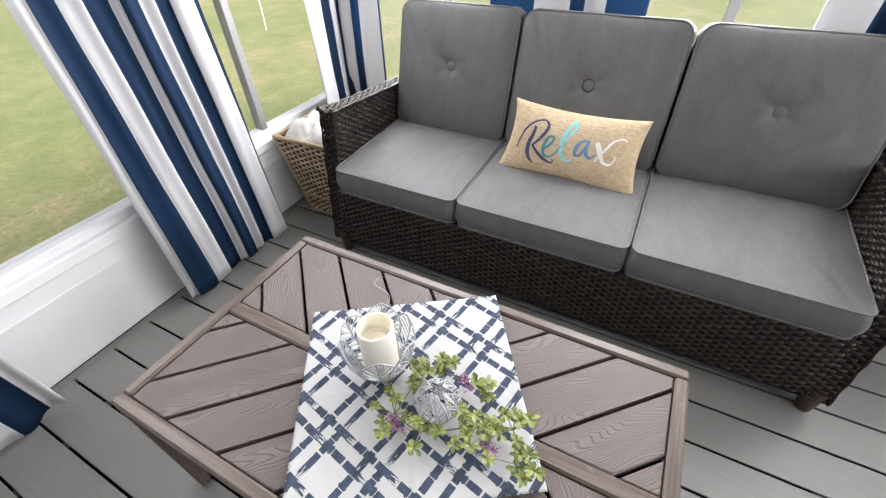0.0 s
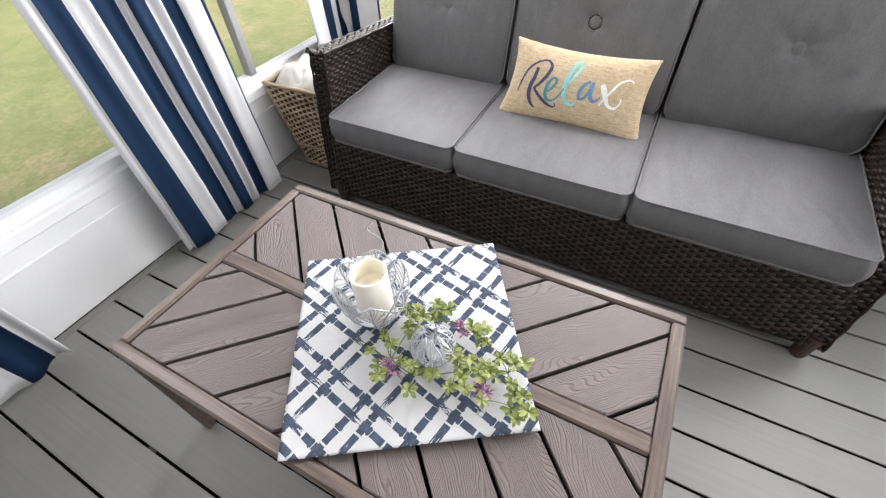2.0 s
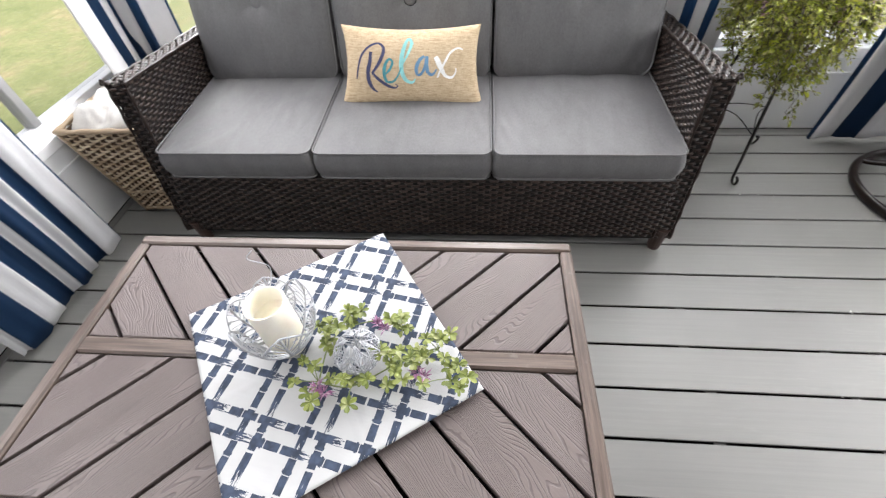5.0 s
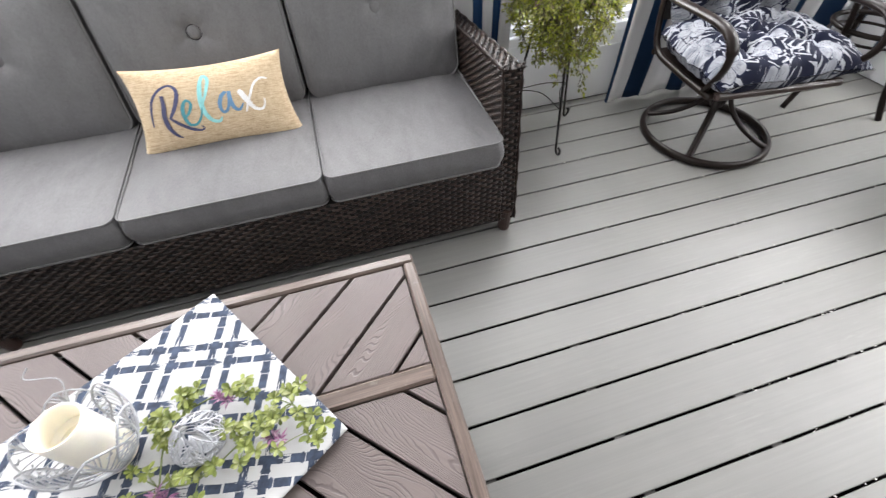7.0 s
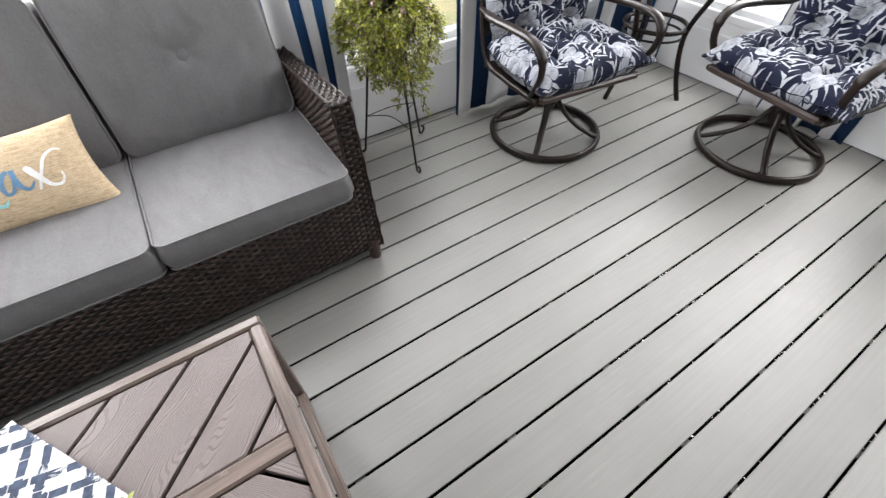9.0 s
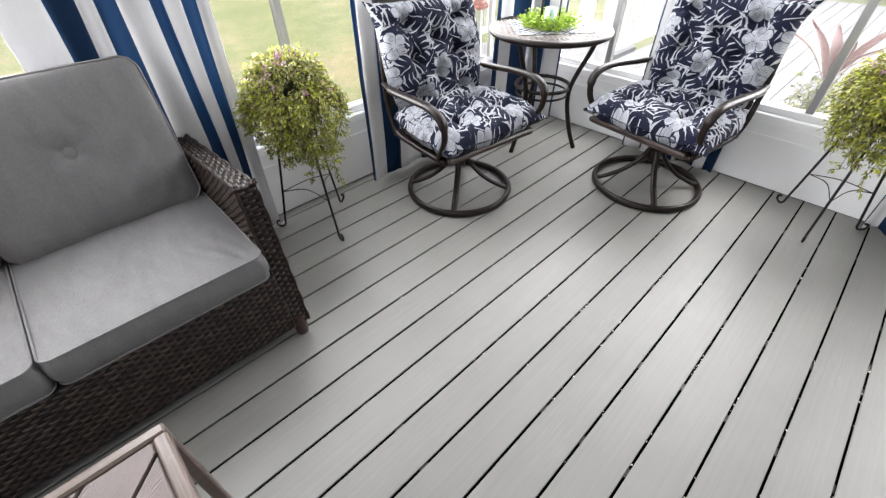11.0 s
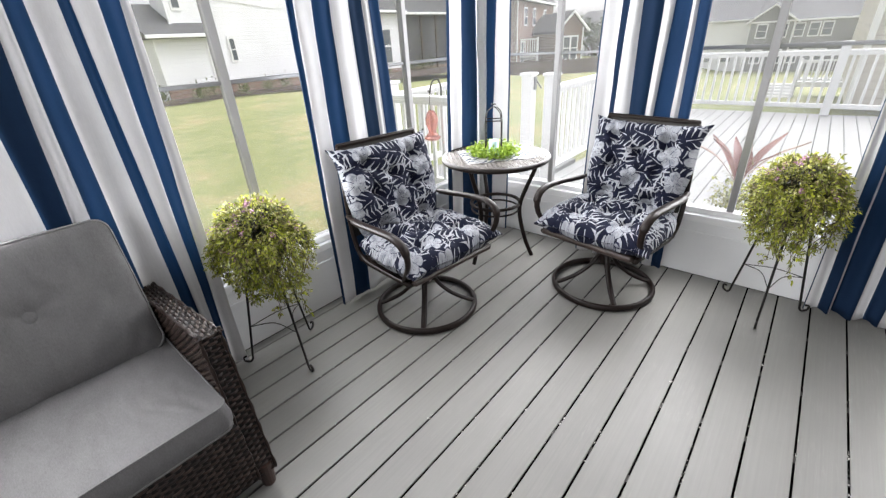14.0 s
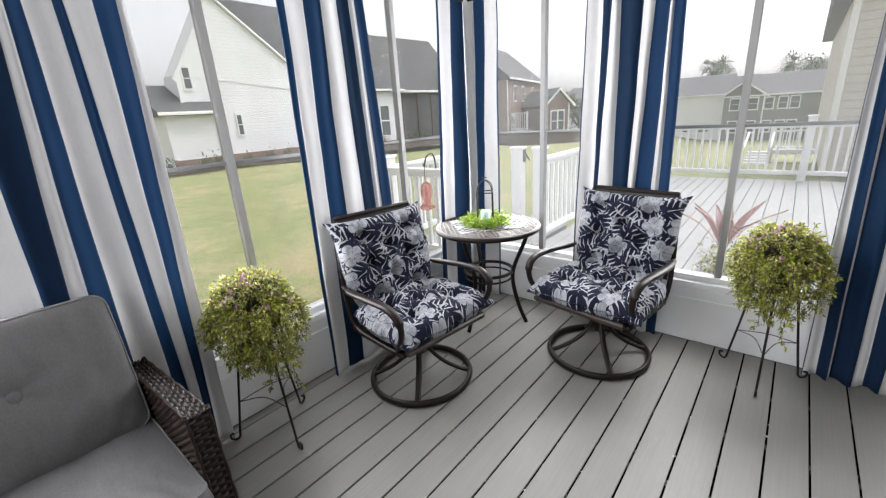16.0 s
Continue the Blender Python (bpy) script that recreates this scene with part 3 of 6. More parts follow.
def part(name, g, mat, parent, label="", smooth=False, tidy=True, m=None):
    """One mesh object under a thing or under a part."""
    ob = new(name, mesh_of(name, g, mat, smooth, tidy))
    ob.parent = parent
    if m is not None:
        ob.matrix_basis = m
    if label:
        ob["label"] = label
    return ob


def thing(name, label, category, m=None, group="", kind=""):
    ob = new(name)
    ob.empty_display_size = 0.1
    if m is not None:
        ob.matrix_basis = m
    return tagged(ob, label, category, group, kind)


def solo(name, g, mat, label, category, kind="", smooth=False, group="", m=None, tidy=True):
    ob = new(name, mesh_of(name, g, mat, smooth, tidy))
    if m is not None:
        ob.matrix_basis = m
    return tagged(ob, label, category, group, kind)


def arc(c, r, a0, a1, n, z=None):
    return [(c[0] + r * math.cos(radians(a0 + (a1 - a0) * i / n)), c[1] + r * math.sin(radians(a0 + (a1 - a0) * i / n)), c[2] if z is None else z) for i in range(n + 1)]


def bezier(p, n=12):
    """A smooth line through the control points p (Catmull-Rom)."""
    p = [Vector(q) for q in p]
    q = [p[0] * 2 - p[1], *p, p[-1] * 2 - p[-2]]
    out = []
    for i in range(1, len(q) - 2):
        for j in range(n):
            t = j / n
            out.append(0.5 * ((2 * q[i]) + (q[i + 1] - q[i - 1]) * t + (2 * q[i - 1] - 5 * q[i] + 4 * q[i + 1] - q[i + 2]) * t * t + (3 * q[i] - q[i - 1] - 3 * q[i + 1] + q[i + 2]) * t ** 3))
    return out + [p[-1]]


# ---- the room: a screened porch, 4.73 m wide ----
XW, XE, YN, YS = -2.28, 2.45, 0.79, -3.2
SILL, HEAD, TOP, THICK = 0.395, 2.30, 2.55, 0.13
BAR = 1.30
rng = random.Random(7)



def land(u, v):
    """Level round the porch, falling away to the east beyond the deck; finer cells near the porch."""
    a, b = 2 * u - 1, 2 * v - 1
    x, y = 12 + 300 * a * (0.15 + 0.85 * a * a), 6 + 300 * b * (0.15 + 0.85 * b * b)
    fall = min(1.0, max(0.0, (x - 10.5) / 35)) * (1 - 0.68 * min(1.0, max(0.0, (y - 8) / 10)))
    return (x, y, -0.55 - 2.95 * fall)


ground = solo("ground", Geo().sheet(land, 120, 120), M["grass"], "wide mown lawn with yellowed patches round the porch", "lawn", "structure")

floor = thing("floor", "grey composite deck boards with dark open joints", "floor", kind="structure")
# near-black sheet in place of the shaded space below the boards
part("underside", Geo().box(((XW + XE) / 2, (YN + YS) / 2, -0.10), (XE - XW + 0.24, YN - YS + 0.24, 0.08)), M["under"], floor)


def knee_and_frame(name, axis, at, out, a0, a1, centres, width=1.08):
    """A wall run along one axis: knee panel, posts, header; the inner face is at `at`, `out` is the side to the outdoors."""
    mid = at + out * THICK / 2
    root = thing(name, "white porch wall with a low solid panel under wide windows", "wall", kind="structure")

    def blk(nm, u0, u1, z0, z1, thick=THICK, centre=mid, b=0.003, mat="wall"):
        c, s = ((u0 + u1) / 2, centre, (z0 + z1) / 2), (u1 - u0, thick, z1 - z0)
        if axis == "y":
            c, s = (c[1], c[0], c[2]), (s[1], s[0], s[2])
        return part(nm, Geo().box(c, s, b), M[mat], root)

    blk("knee_panel", a0, a1, 0.0, SILL - 0.045)
    blk("header", a0, a1, HEAD, TOP)
    blk("sill_cap", a0, a1, SILL - 0.045, SILL, THICK + 0.008, mid - out * 0.004, 0.004, "vinyl")
    blk("seam_strip", a0, a1, SILL - 0.12, SILL - 0.108, 0.006, at - out * 0.003, 0.002, "vinyl")
    edges = [a0] + [e for c in centres for e in (c - width / 2, c + width / 2)] + [a1]
    for i in range(0, len(edges), 2):
        if edges[i + 1] - edges[i] > 0.01:
            blk("post", edges[i], edges[i + 1], SILL, HEAD)
    return root


def window(name, axis, at, out, c, width=1.08):
    """A two-column sliding window with clear film panes: frame, upright, bars, panes."""
    root = thing(name, "white vinyl porch window with clear film panes and grey bars", "window", kind="structure")
    depth = at + out * 0.055

    def blk(nm, u0, u1, z0, z1, thick, mat, b=0.003, d=depth):
        cc, s = ((u0 + u1) / 2, d, (z0 + z1) / 2), (u1 - u0, thick, z1 - z0)
        if axis == "y":
            cc, s = (cc[1], cc[0], cc[2]), (s[1], s[0], s[2])
        return part(nm, Geo().box(cc, s, b), M[mat], root)

    a, b = c - width / 2, c + width / 2
    blk("window_frame", a, a + 0.024, SILL, HEAD, 0.06, "vinyl")
    blk("window_frame", b - 0.024, b, SILL, HEAD, 0.06, "vinyl")
    blk("window_frame", a + 0.024, b - 0.024, HEAD - 0.03, HEAD, 0.06, "vinyl")
    blk("window_sill", a + 0.024, b - 0.024, SILL, SILL + 0.035, 0.07, "vinyl")
    blk("upright", c - 0.018, c + 0.018, SILL + 0.035, HEAD - 0.03, 0.045, "upright")
    for u0, u1 in ((a + 0.024, c - 0.018), (c + 0.018, b - 0.024)):
        blk("sash_bar", u0, u1, BAR - 0.009, BAR + 0.009, 0.016, "bar")
        for z0, z1 in ((SILL + 0.035, BAR - 0.009), (BAR + 0.009, HEAD - 0.03)):
            p = blk("pane", u0, u1, z0, z1, 0.003, "film" if out > 0 else "film_clear", 0.0005)
            p.visible_shadow = False
    return root


N_CENTRES = [-1.68, -0.53, 0.615, 1.765]
E_CENTRES = [-2.12, -0.978, 0.165]
W_CENTRES = [-2.13, -0.99, 0.15]
knee_and_frame("wall_north", "x", YN, 1, XW - THICK, XE + THICK, N_CENTRES)
knee_and_frame("wall_east", "y", XE, 1, YS, YN, E_CENTRES)
knee_and_frame("wall_west", "y", XW, -1, YS, YN, W_CENTRES)
i_win = 0
for axis, at, out, cs in (("x", YN, 1, N_CENTRES), ("y", XE, 1, E_CENTRES), ("y", XW, -1, W_CENTRES)):
    for c in cs:
        i_win += 1
        window(f"window_{i_win}", axis, at, out, c)
# out of view; dark siding assumed, to keep bounce off south-facing surfaces
solo("wall_south", Geo().box(((XW + XE) / 2, YS - 0.07, (TOP - 0.1) / 2), (XE - XW + 0.26, 0.13, TOP + 0.1)), M["siding_house"], "unseen wall that closes the porch, dark to limit bounced light", "wall", "structure")
# out of view; its grey is assumed and sets how much light bounces down
solo("ceiling", Geo().box(((XW + XE) / 2, (YN + YS) / 2, TOP + 0.06), (XE - XW + 0.9, YN - YS + 0.7, 0.11)), M["ceiling"], "unseen porch ceiling, grey to limit bounced light", "ceiling", "structure")


# ---- curtains ----
ROD_Z = 2.17


def curtain(axis, at, inward, edges, first, seed, deep=0.011, hem=(False, False), folded=()):
    """A gathered striped panel hanging at `at`. edges: where each stripe begins along the wall, at the rod and at the
    floor; first: colour of the first stripe (0 white, 1 navy). Each stripe is a pleat face, tilted the other way from
    its neighbours; narrow ones lie deep. hem: a dark stitched hem on either side; folded: stripes that lie double."""
    r = random.Random(seed)
    off = Vector((r.uniform(0, 50), r.uniform(0, 50), r.uniform(0, 50)))
    ns, per, nv = len(edges) - 1, 14, 44
    out = [(1 if (i + seed) % 2 else -1) * deep * r.uniform(0.55, 1.1) for i in range(ns + 1)]
    phase = [r.uniform(0, 6.28) for _ in range(ns)]

    def point(i, f, z, back=0.0):
        h = z / ROD_Z
        x0, x1 = (edges[i + k][1] + (edges[i + k][0] - edges[i + k][1]) * h for k in (0, 1))
        gather = 0.72 + 0.28 * (1 - h) + 0.18 * math.sin(3.0 * (1 - h) + phase[i])
        smooth = f * f * (3 - 2 * f)
        d = (out[i] + (out[i + 1] - out[i]) * smooth) * gather
        d += (0.013 + 0.05 * (x1 - x0)) * math.sin(math.pi * f) * math.sin(phase[i] + 1.6 * h) + 0.006 * math.sin(2 * math.pi * f + phase[i])
        along = x0 + (x1 - x0) * f
        n = Vector((along * 5, z * 1.6, 1)) + off
        d += 0.010 * noise.noise(n) + 0.004 * noise.noise(Vector((along * 21, z * 5, 2)) + off)
        along += 0.005 * noise.noise(Vector((along * 3, z * 2.6, 8)) + off)
        lift = 0.012 + 0.010 * math.sin(3.0 * i + 3.0 * f + phase[0])
        p = (along, at + inward * (d - back), z + lift * (1 - h) ** 10)
        return p if axis == "x" else (p[1], p[0], p[2])

    fr = [k / per for k in range(per + 1)]
    cols = [(i, f) for i in range(ns) for f in (fr if i == ns - 1 else fr[:-1])]
    ink = [(i + first) % 2 for i in range(ns) for _ in range(per)]
    if hem[0]:
        ink[0] = 1
    if hem[1]:
        ink[-1] = 1
    n = len(cols)
    g = Geo()
    g.v = [point(i, f, 0.012 + (ROD_Z + 0.022) * j / nv) for j in range(nv + 1) for i, f in cols]
    for j in range(nv):
        for c in range(n - 1):
            g.f.append((j * n + c, j * n + c + 1, (j + 1) * n + c + 1, (j + 1) * n + c))
            g.k.append(ink[c])
    for i in folded:
        base, m = len(g.v), per + 1
        g.v += [point(i, f, 0.02 + (ROD_Z - 0.01) * j / nv, 0.016) for j in range(nv + 1) for f in fr]
        for j in range(nv):
            for c in range(per):
                g.f.append((base + j * m + c, base + j * m + c + 1, base + (j + 1) * m + c + 1, base + (j + 1) * m + c))
                g.k.append((i + first) % 2)
    ob = solo("curtain", g, [M["white"], M["navy"]], "navy and white striped cloth curtain hanging in folds to the floor", "curtain", smooth=True, group="striped curtains", tidy=False)
    ob.modifiers.new("thickness", "SOLIDIFY").thickness = 0.0015
    return ob


curtain("y", XW + 0.13, 1, [(-0.585, -0.575), (-0.535, -0.555), (-0.50, -0.455), (-0.455, -0.385), (-0.375, -0.315), (-0.365, -0.292), (-0.300, -0.225), (-0.245, -0.190), (-0.205, -0.130), (-0.145, -0.045), (-0.105, -0.030)], 0, 14)
curtain("y", XW + 0.13, 1, [(-1.74, -1.76), (-1.64, -1.66), (-1.56, -1.53), (-1.47, -1.42), (-1.40, -1.32), (-1.31, -1.21), (-1.25, -1.12), (-1.21, -1.08)], 0, 2)
curtain("y", XW + 0.10, 1, [(0.40, 0.46), (0.545, 0.565), (0.605, 0.60), (0.66, 0.65), (0.70, 0.70)], 0, 3)
curtain("x", YN - 0.10, -1, [(-2.17, -2.25), (-2.13, -2.22), (-2.06, -2.17), (-2.00, -2.10), (-1.93, -1.965)], 1, 4, hem=(False, True))
curtain("x", YN - 0.09, -1, [(-1.40, -1.40), (-1.22, -1.22), (-1.07, -1.07), (-1.02, -1.02), (-0.94, -0.94), (-0.80, -0.80)], 1, 5)
curtain("x", YN - 0.10, -1, [(-0.31, -0.30), (-0.150, -0.195), (-0.018, -0.165), (0.0, -0.095), (0.036, -0.005), (0.103, 0.110), (0.128, 0.162), (0.216, 0.192), (0.293, 0.222), (0.306, 0.285)], 0, 6, 0.008, folded=(1,))
curtain("x", YN - 0.11, -1, [(0.905, 0.895), (0.938, 0.899), (1.048, 0.992), (1.130, 1.102), (1.226, 1.268), (1.303, 1.372), (1.345, 1.430), (1.398, 1.530)], 1, 8, 0.005, hem=(True, False), folded=(4,))
curtain("x", YN - 0.09, -1, [(2.035, 1.905), (2.068, 1.995), (2.19, 2.10), (2.345, 2.335)], 1, 9)
curtain("y", XE - 0.09, -1, [(0.436, 0.455), (0.535, 0.600), (0.632, 0.650), (0.705, 0.700)], 0, 10, hem=(True, False))
curtain("y", XE - 0.09, -1, [(-0.690, -0.700), (-0.632, -0.640), (-0.618, -0.585), (-0.544, -0.480), (-0.484, -0.461), (-0.359, -0.387), (-0.320, -0.262), (-0.267, -0.246), (-0.174, -0.134)], 1, 11, hem=(False, True), folded=(4, 6))
curtain("y", XE - 0.09, -1, [(-1.98, -2.00), (-1.86, -1.90), (-1.80, -1.80), (-1.72, -1.71), (-1.62, -1.655), (-1.57, -1.612), (-1.485, -1.534), (-1.470, -1.522), (-1.440, -1.480), (-1.415, -1.425)], 0, 12, hem=(False, True))
for nm, p0, p1 in (("n", (XW + 0.05, YN - 0.08, 2.195), (XE - 0.05, YN - 0.08, 2.195)), ("e", (XE - 0.08, YS + 0.05, 2.195), (XE - 0.08, YN - 0.1, 2.195)), ("w", (XW + 0.08, YS + 0.05, 2.195), (XW + 0.08, YN - 0.1, 2.195))):
    solo("curtain_rod", Geo().tube([p0, p1], 0.011, 12), M["rod"], "thin dark metal curtain rod above the windows", "curtain rod", group="curtain rods", smooth=True)

# ---- sofa ----
SX0, SX1 = -1.825, 0.044
sofa = thing("sofa", "brown wicker three-seat sofa with grey canvas cushions", "sofa")


def wicker_block(name, lo, hi, parent, faces, slant=0.0, fall=0.0):
    """A wicker-clad block; slant: how far the top's front edge lies behind the foot's; fall: how much lower the top is at the back. faces: which sides are woven."""
    (x0, y0, z0), (x1, y1, z1) = lo, hi

    def lean(g):
        g.v = [(x, y, z - fall * (z - z0) / (z1 - z0) * max(0.0, y - y0) / (y1 - y0)) for x, y, z in g.v]
        return g

    # solid filler behind the weave; its near-black colour paints shade between strands
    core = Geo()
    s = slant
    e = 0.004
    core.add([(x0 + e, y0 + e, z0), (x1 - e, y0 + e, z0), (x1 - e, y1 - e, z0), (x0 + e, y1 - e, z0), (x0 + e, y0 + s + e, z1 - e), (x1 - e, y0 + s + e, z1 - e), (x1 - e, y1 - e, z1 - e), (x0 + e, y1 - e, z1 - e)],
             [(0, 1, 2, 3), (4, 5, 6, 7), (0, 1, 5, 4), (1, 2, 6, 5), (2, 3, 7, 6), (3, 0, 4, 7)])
    body = part(name, lean(core), M["gap_shade"], parent)
    g = Geo()
    if "f" in faces:
        g.woven((x0, y0, z0), (x1 - x0, 0, 0), (0, s, z1 - z0), up=(0, -1, 0))
    if "b" in faces:
        g.woven((x0, y1, z0), (x1 - x0, 0, 0), (0, 0, z1 - z0), up=(0, 1, 0))
    if "l" in faces:
        g.woven((x0, y0, z0), (0, y1 - y0, 0), (0, s, z1 - z0), up=(-1, 0, 0), taper=s / (y1 - y0))
    if "r" in faces:
        g.woven((x1, y0, z0), (0, y1 - y0, 0), (0, s, z1 - z0), up=(1, 0, 0), taper=s / (y1 - y0))
    if "t" in faces:
        g.woven((x0, y0 + s, z1), (0, y1 - y0 - s, 0), (x1 - x0, 0, 0), up=(0, 0, 1))
    w = part("weave", lean(g), M["wicker"], body, "woven dark brown resin strands", smooth=True, tidy=False)
    w["kind"] = "stuff"
    if "t" in faces and "f" in faces:
        for x in (x0, x1):
            edge = bezier([(x, y0, z0), (x, y0 + 0.5 * s, (z0 + z1) / 2), (x, y0 + s, z1 - 0.012), (x, y0 + s + 0.012, z1), (x, (y0 + y1) / 2, z1), (x, y1, z1)], 24)
            part("edge_cord", lean(Geo().tube(edge, [0.0052 + 0.0018 * math.sin(k * 0.9) for k in range(len(edge))], 8)), M["wicker"], body, smooth=True)
    return body


ARM = 0.062
wicker_block("arm", (SX0, -0.035, 0.072), (SX0 + ARM, 0.70, 0.655), sofa, "flrt", 0.075, 0.066)
wicker_block("arm", (SX1 - ARM, -0.035, 0.072), (SX1, 0.70, 0.655), sofa, "flrt", 0.075, 0.066)
wicker_block("front_apron", (SX0 + ARM, -0.032, 0.074), (SX1 - ARM, 0.02, 0.338), sofa, "f")
wicker_block("back_panel", (SX0 + ARM, 0.64, 0.05), (SX1 - ARM, 0.70, 0.84), sofa, "bt")
# black bottom rail; the shade below the apron is in its colour too
part("base_rail", Geo().box(((SX0 + SX1) / 2, 0.0, 0.064), (SX1 - SX0 - 0.10, 0.04, 0.024), 0.003), M["gap_shade"], sofa)
# added unseen panel that blocks light and keeps the space below dark
part("dust_cover", Geo().box(((SX0 + SX1) / 2, 0.335, 0.115), (SX1 - SX0 - 2 * ARM - 0.006, 0.60, 0.008), 0.001), M["gap_shade"], sofa)
part("seat_deck", Geo().box(((SX0 + SX1) / 2, 0.33, 0.325), (SX1 - SX0 - 2 * ARM - 0.004, 0.61, 0.02)), M["gap_shade"], sofa)
for x in (SX0 + 0.040, SX1 - 0.030):
    for y in (-0.010, 0.64):
        part("leg", Geo().lathe([(0.0, 0.0), (0.021, 0.0), (0.023, 0.006), (0.031, 0.108), (0.0, 0.108)], 16, (x, y, 0)), M["leg"], sofa, smooth=False)


def soft(a, b, n=3.4):
    """Superellipse falloff, 1 in the middle, 0 at the rim."""
    return max(0.0, 1 - abs(a) ** n) ** 0.5 * max(0.0, 1 - abs(b) ** n) ** 0.5


def pad(name, size, mat, parent, m, crown=0.02, seed=0, corner=0.05, dent=None, piped=True, label=""):
    """A box cushion lying in its own x-y plane, z up: rounded corners, crowned faces, piping round both rims."""
    sx, sy, sz = size
    r = random.Random(seed)
    off = Vector((r.uniform(0, 50), r.uniform(0, 50), r.uniform(0, 50)))
    tilt = r.choice((-1, 1))

    def rim(t, grow=0.0):
        # rounded rectangle, t from 0 to 1
        hx, hy, c = sx / 2 + grow, sy / 2 + grow, corner
        segs = [(hx - c, -hy + c, -90), (hx - c, hy - c, 0), (-hx + c, hy - c, 90), (-hx + c, -hy + c, 180)]
        k = int(t * 4) % 4
        f = t * 4 - int(t * 4)
        cx, cy, a0 = segs[k]
        if f < 0.4:
            a = radians(a0 + 90 * f / 0.4)
            return cx + c * math.cos(a), cy + c * math.sin(a)
        nx, ny, na = segs[(k + 1) % 4]
        a = radians(a0 + 90)
        p0 = (cx + c * math.cos(a), cy + c * math.sin(a))
        p1 = (nx + c * math.cos(radians(na)), ny + c * math.sin(radians(na)))
        g = (f - 0.4) / 0.6
        return p0[0] + (p1[0] - p0[0]) * g, p0[1] + (p1[1] - p0[1]) * g

    def lump(x, y):
        fold = noise.noise(Vector((x * 9 + y * 4, y * 5, 5)) + off)
        mask = 1.7 * max(0.0, noise.noise(Vector((x * 3.5, y * 3.5, 21)) + off)) * min(1.0, 14 * max(0.0, 0.5 - abs(x / sx)))
        warp = x * (0.8 + 0.3 * tilt) + y * 0.45 * tilt + 0.03 * noise.noise(Vector((x * 7, y * 7, 31)) + off)
        crease = 0.0040 * mask * math.sin(warp * 120) * (0.5 + noise.noise(Vector((x * 11, y * 4, 41)) + off))
        return crease + 0.005 * noise.noise(Vector((x * 6, y * 6, 0)) + off) + 0.0018 * noise.noise(Vector((x * 17, y * 13, 3)) + off) + 0.005 * max(0.0, 0.22 - abs(fold)) * 4.5 * max(0.0, noise.noise(Vector((x * 4, y * 4, 9)) + off))

    nr = 120
    g = Geo()

    def face(top):
        def fn(u, v):
            x, y = rim(u)
            k = math.sin(v * math.pi / 2)
            x, y = x * k, y * k
            z = sz / 2 + crown * soft(2 * x / sx, 2 * y / sy, 2.2) + lump(x, y)
            if dent and top:
                dx, dy, dw, dz = dent
                d2 = math.hypot(x - dx, y - dy)
                z -= dz * math.exp(-(d2 / dw) ** 2) + 0.5 * dz * math.exp(-(d2 / (3 * dw)) ** 2)
                z += 0.0012 * math.cos(6 * math.atan2(y - dy, x - dx)) * math.exp(-((d2 - 1.5 * dw) / (1.6 * dw)) ** 2)
            return (x, y, z if top else -z)
        return fn

    g.sheet(face(True), nr, 40, closed_u=True)
    g.sheet(face(False), nr, 10, closed_u=True)

    def side(u, v):
        b = 0.010 * math.sin(math.pi * v)
        x, y = rim(u, b + 0.003 * noise.noise(Vector((u * 40, v * 3, 1)) + off) * math.sin(math.pi * v))
        return (x, y, sz * (v - 0.5))
    g.sheet(side, nr, 6, closed_u=True)
    ob = part(name, g, mat, parent, label, smooth=True, m=m)
    bm = bmesh.new()
    bm.from_mesh(ob.data)
    bmesh.ops.remove_doubles(bm, verts=bm.verts, dist=0.0008)
    bmesh.ops.recalc_face_normals(bm, faces=bm.faces)
    bm.to_mesh(ob.data)
    bm.free()
    if piped:
        for z in (sz / 2, -sz / 2):
            part("piping", Geo().tube([(*rim(i / nr, 0.002), z + 0.001) for i in range(nr)], 0.0036, 6, closed=True), M["piping"], ob, smooth=True)
    return ob


seats = [(-1.755, -1.216), (-1.214, -0.622), (-0.620, -0.022)]
for i, (x0, x1) in enumerate(seats):
    w = x1 - x0
    pad("seat_cushion", (w - 0.012, 0.56, 0.100), M["grey"], sofa, pose((x0 + x1) / 2, 0.250, 0.399, 1.5, 0, 0), 0.010, 20 + i, 0.03)
for i, (x0, x1) in enumerate(seats):
    w = x1 - x0
    b = pad("back_cushion", (w - 0.020, 0.50, 0.12), M["grey"], sofa, pose((x0 + x1) / 2, 0.572, 0.675, 74, 0, 0), 0.035, 40 + i, 0.05, dent=(0.0, 0.02, 0.030, 0.013))
    part("button", Geo().lathe([(0.0, 0.006), (0.012, 0.0056), (0.018, 0.0040), (0.0215, 0.0), (0.0215, -0.012), (0.0, -0.012)], 28, (0, 0.02, 0.0775)), M["grey"], b, smooth=True)
    # near-black ring drawn for the shade in the groove round the button
    part("button_rim", Geo().tube(arc((0, 0.02, 0.0785), 0.0222, 0, 350, 35), 0.0017, 6, closed=True), M["gap_shade"], b, "dark ring drawn for the shade in the button's groove", smooth=True)

# ---- burlap pillow with its word ----
pillow = thing("throw_pillow", "tan burlap lumbar pillow with a painted word, leaning on the sofa", "pillow", pose(-0.911, 0.329, 0.552, -26.6, 0.5, -1))
PW, PH, PT = 0.506, 0.272, 0.12


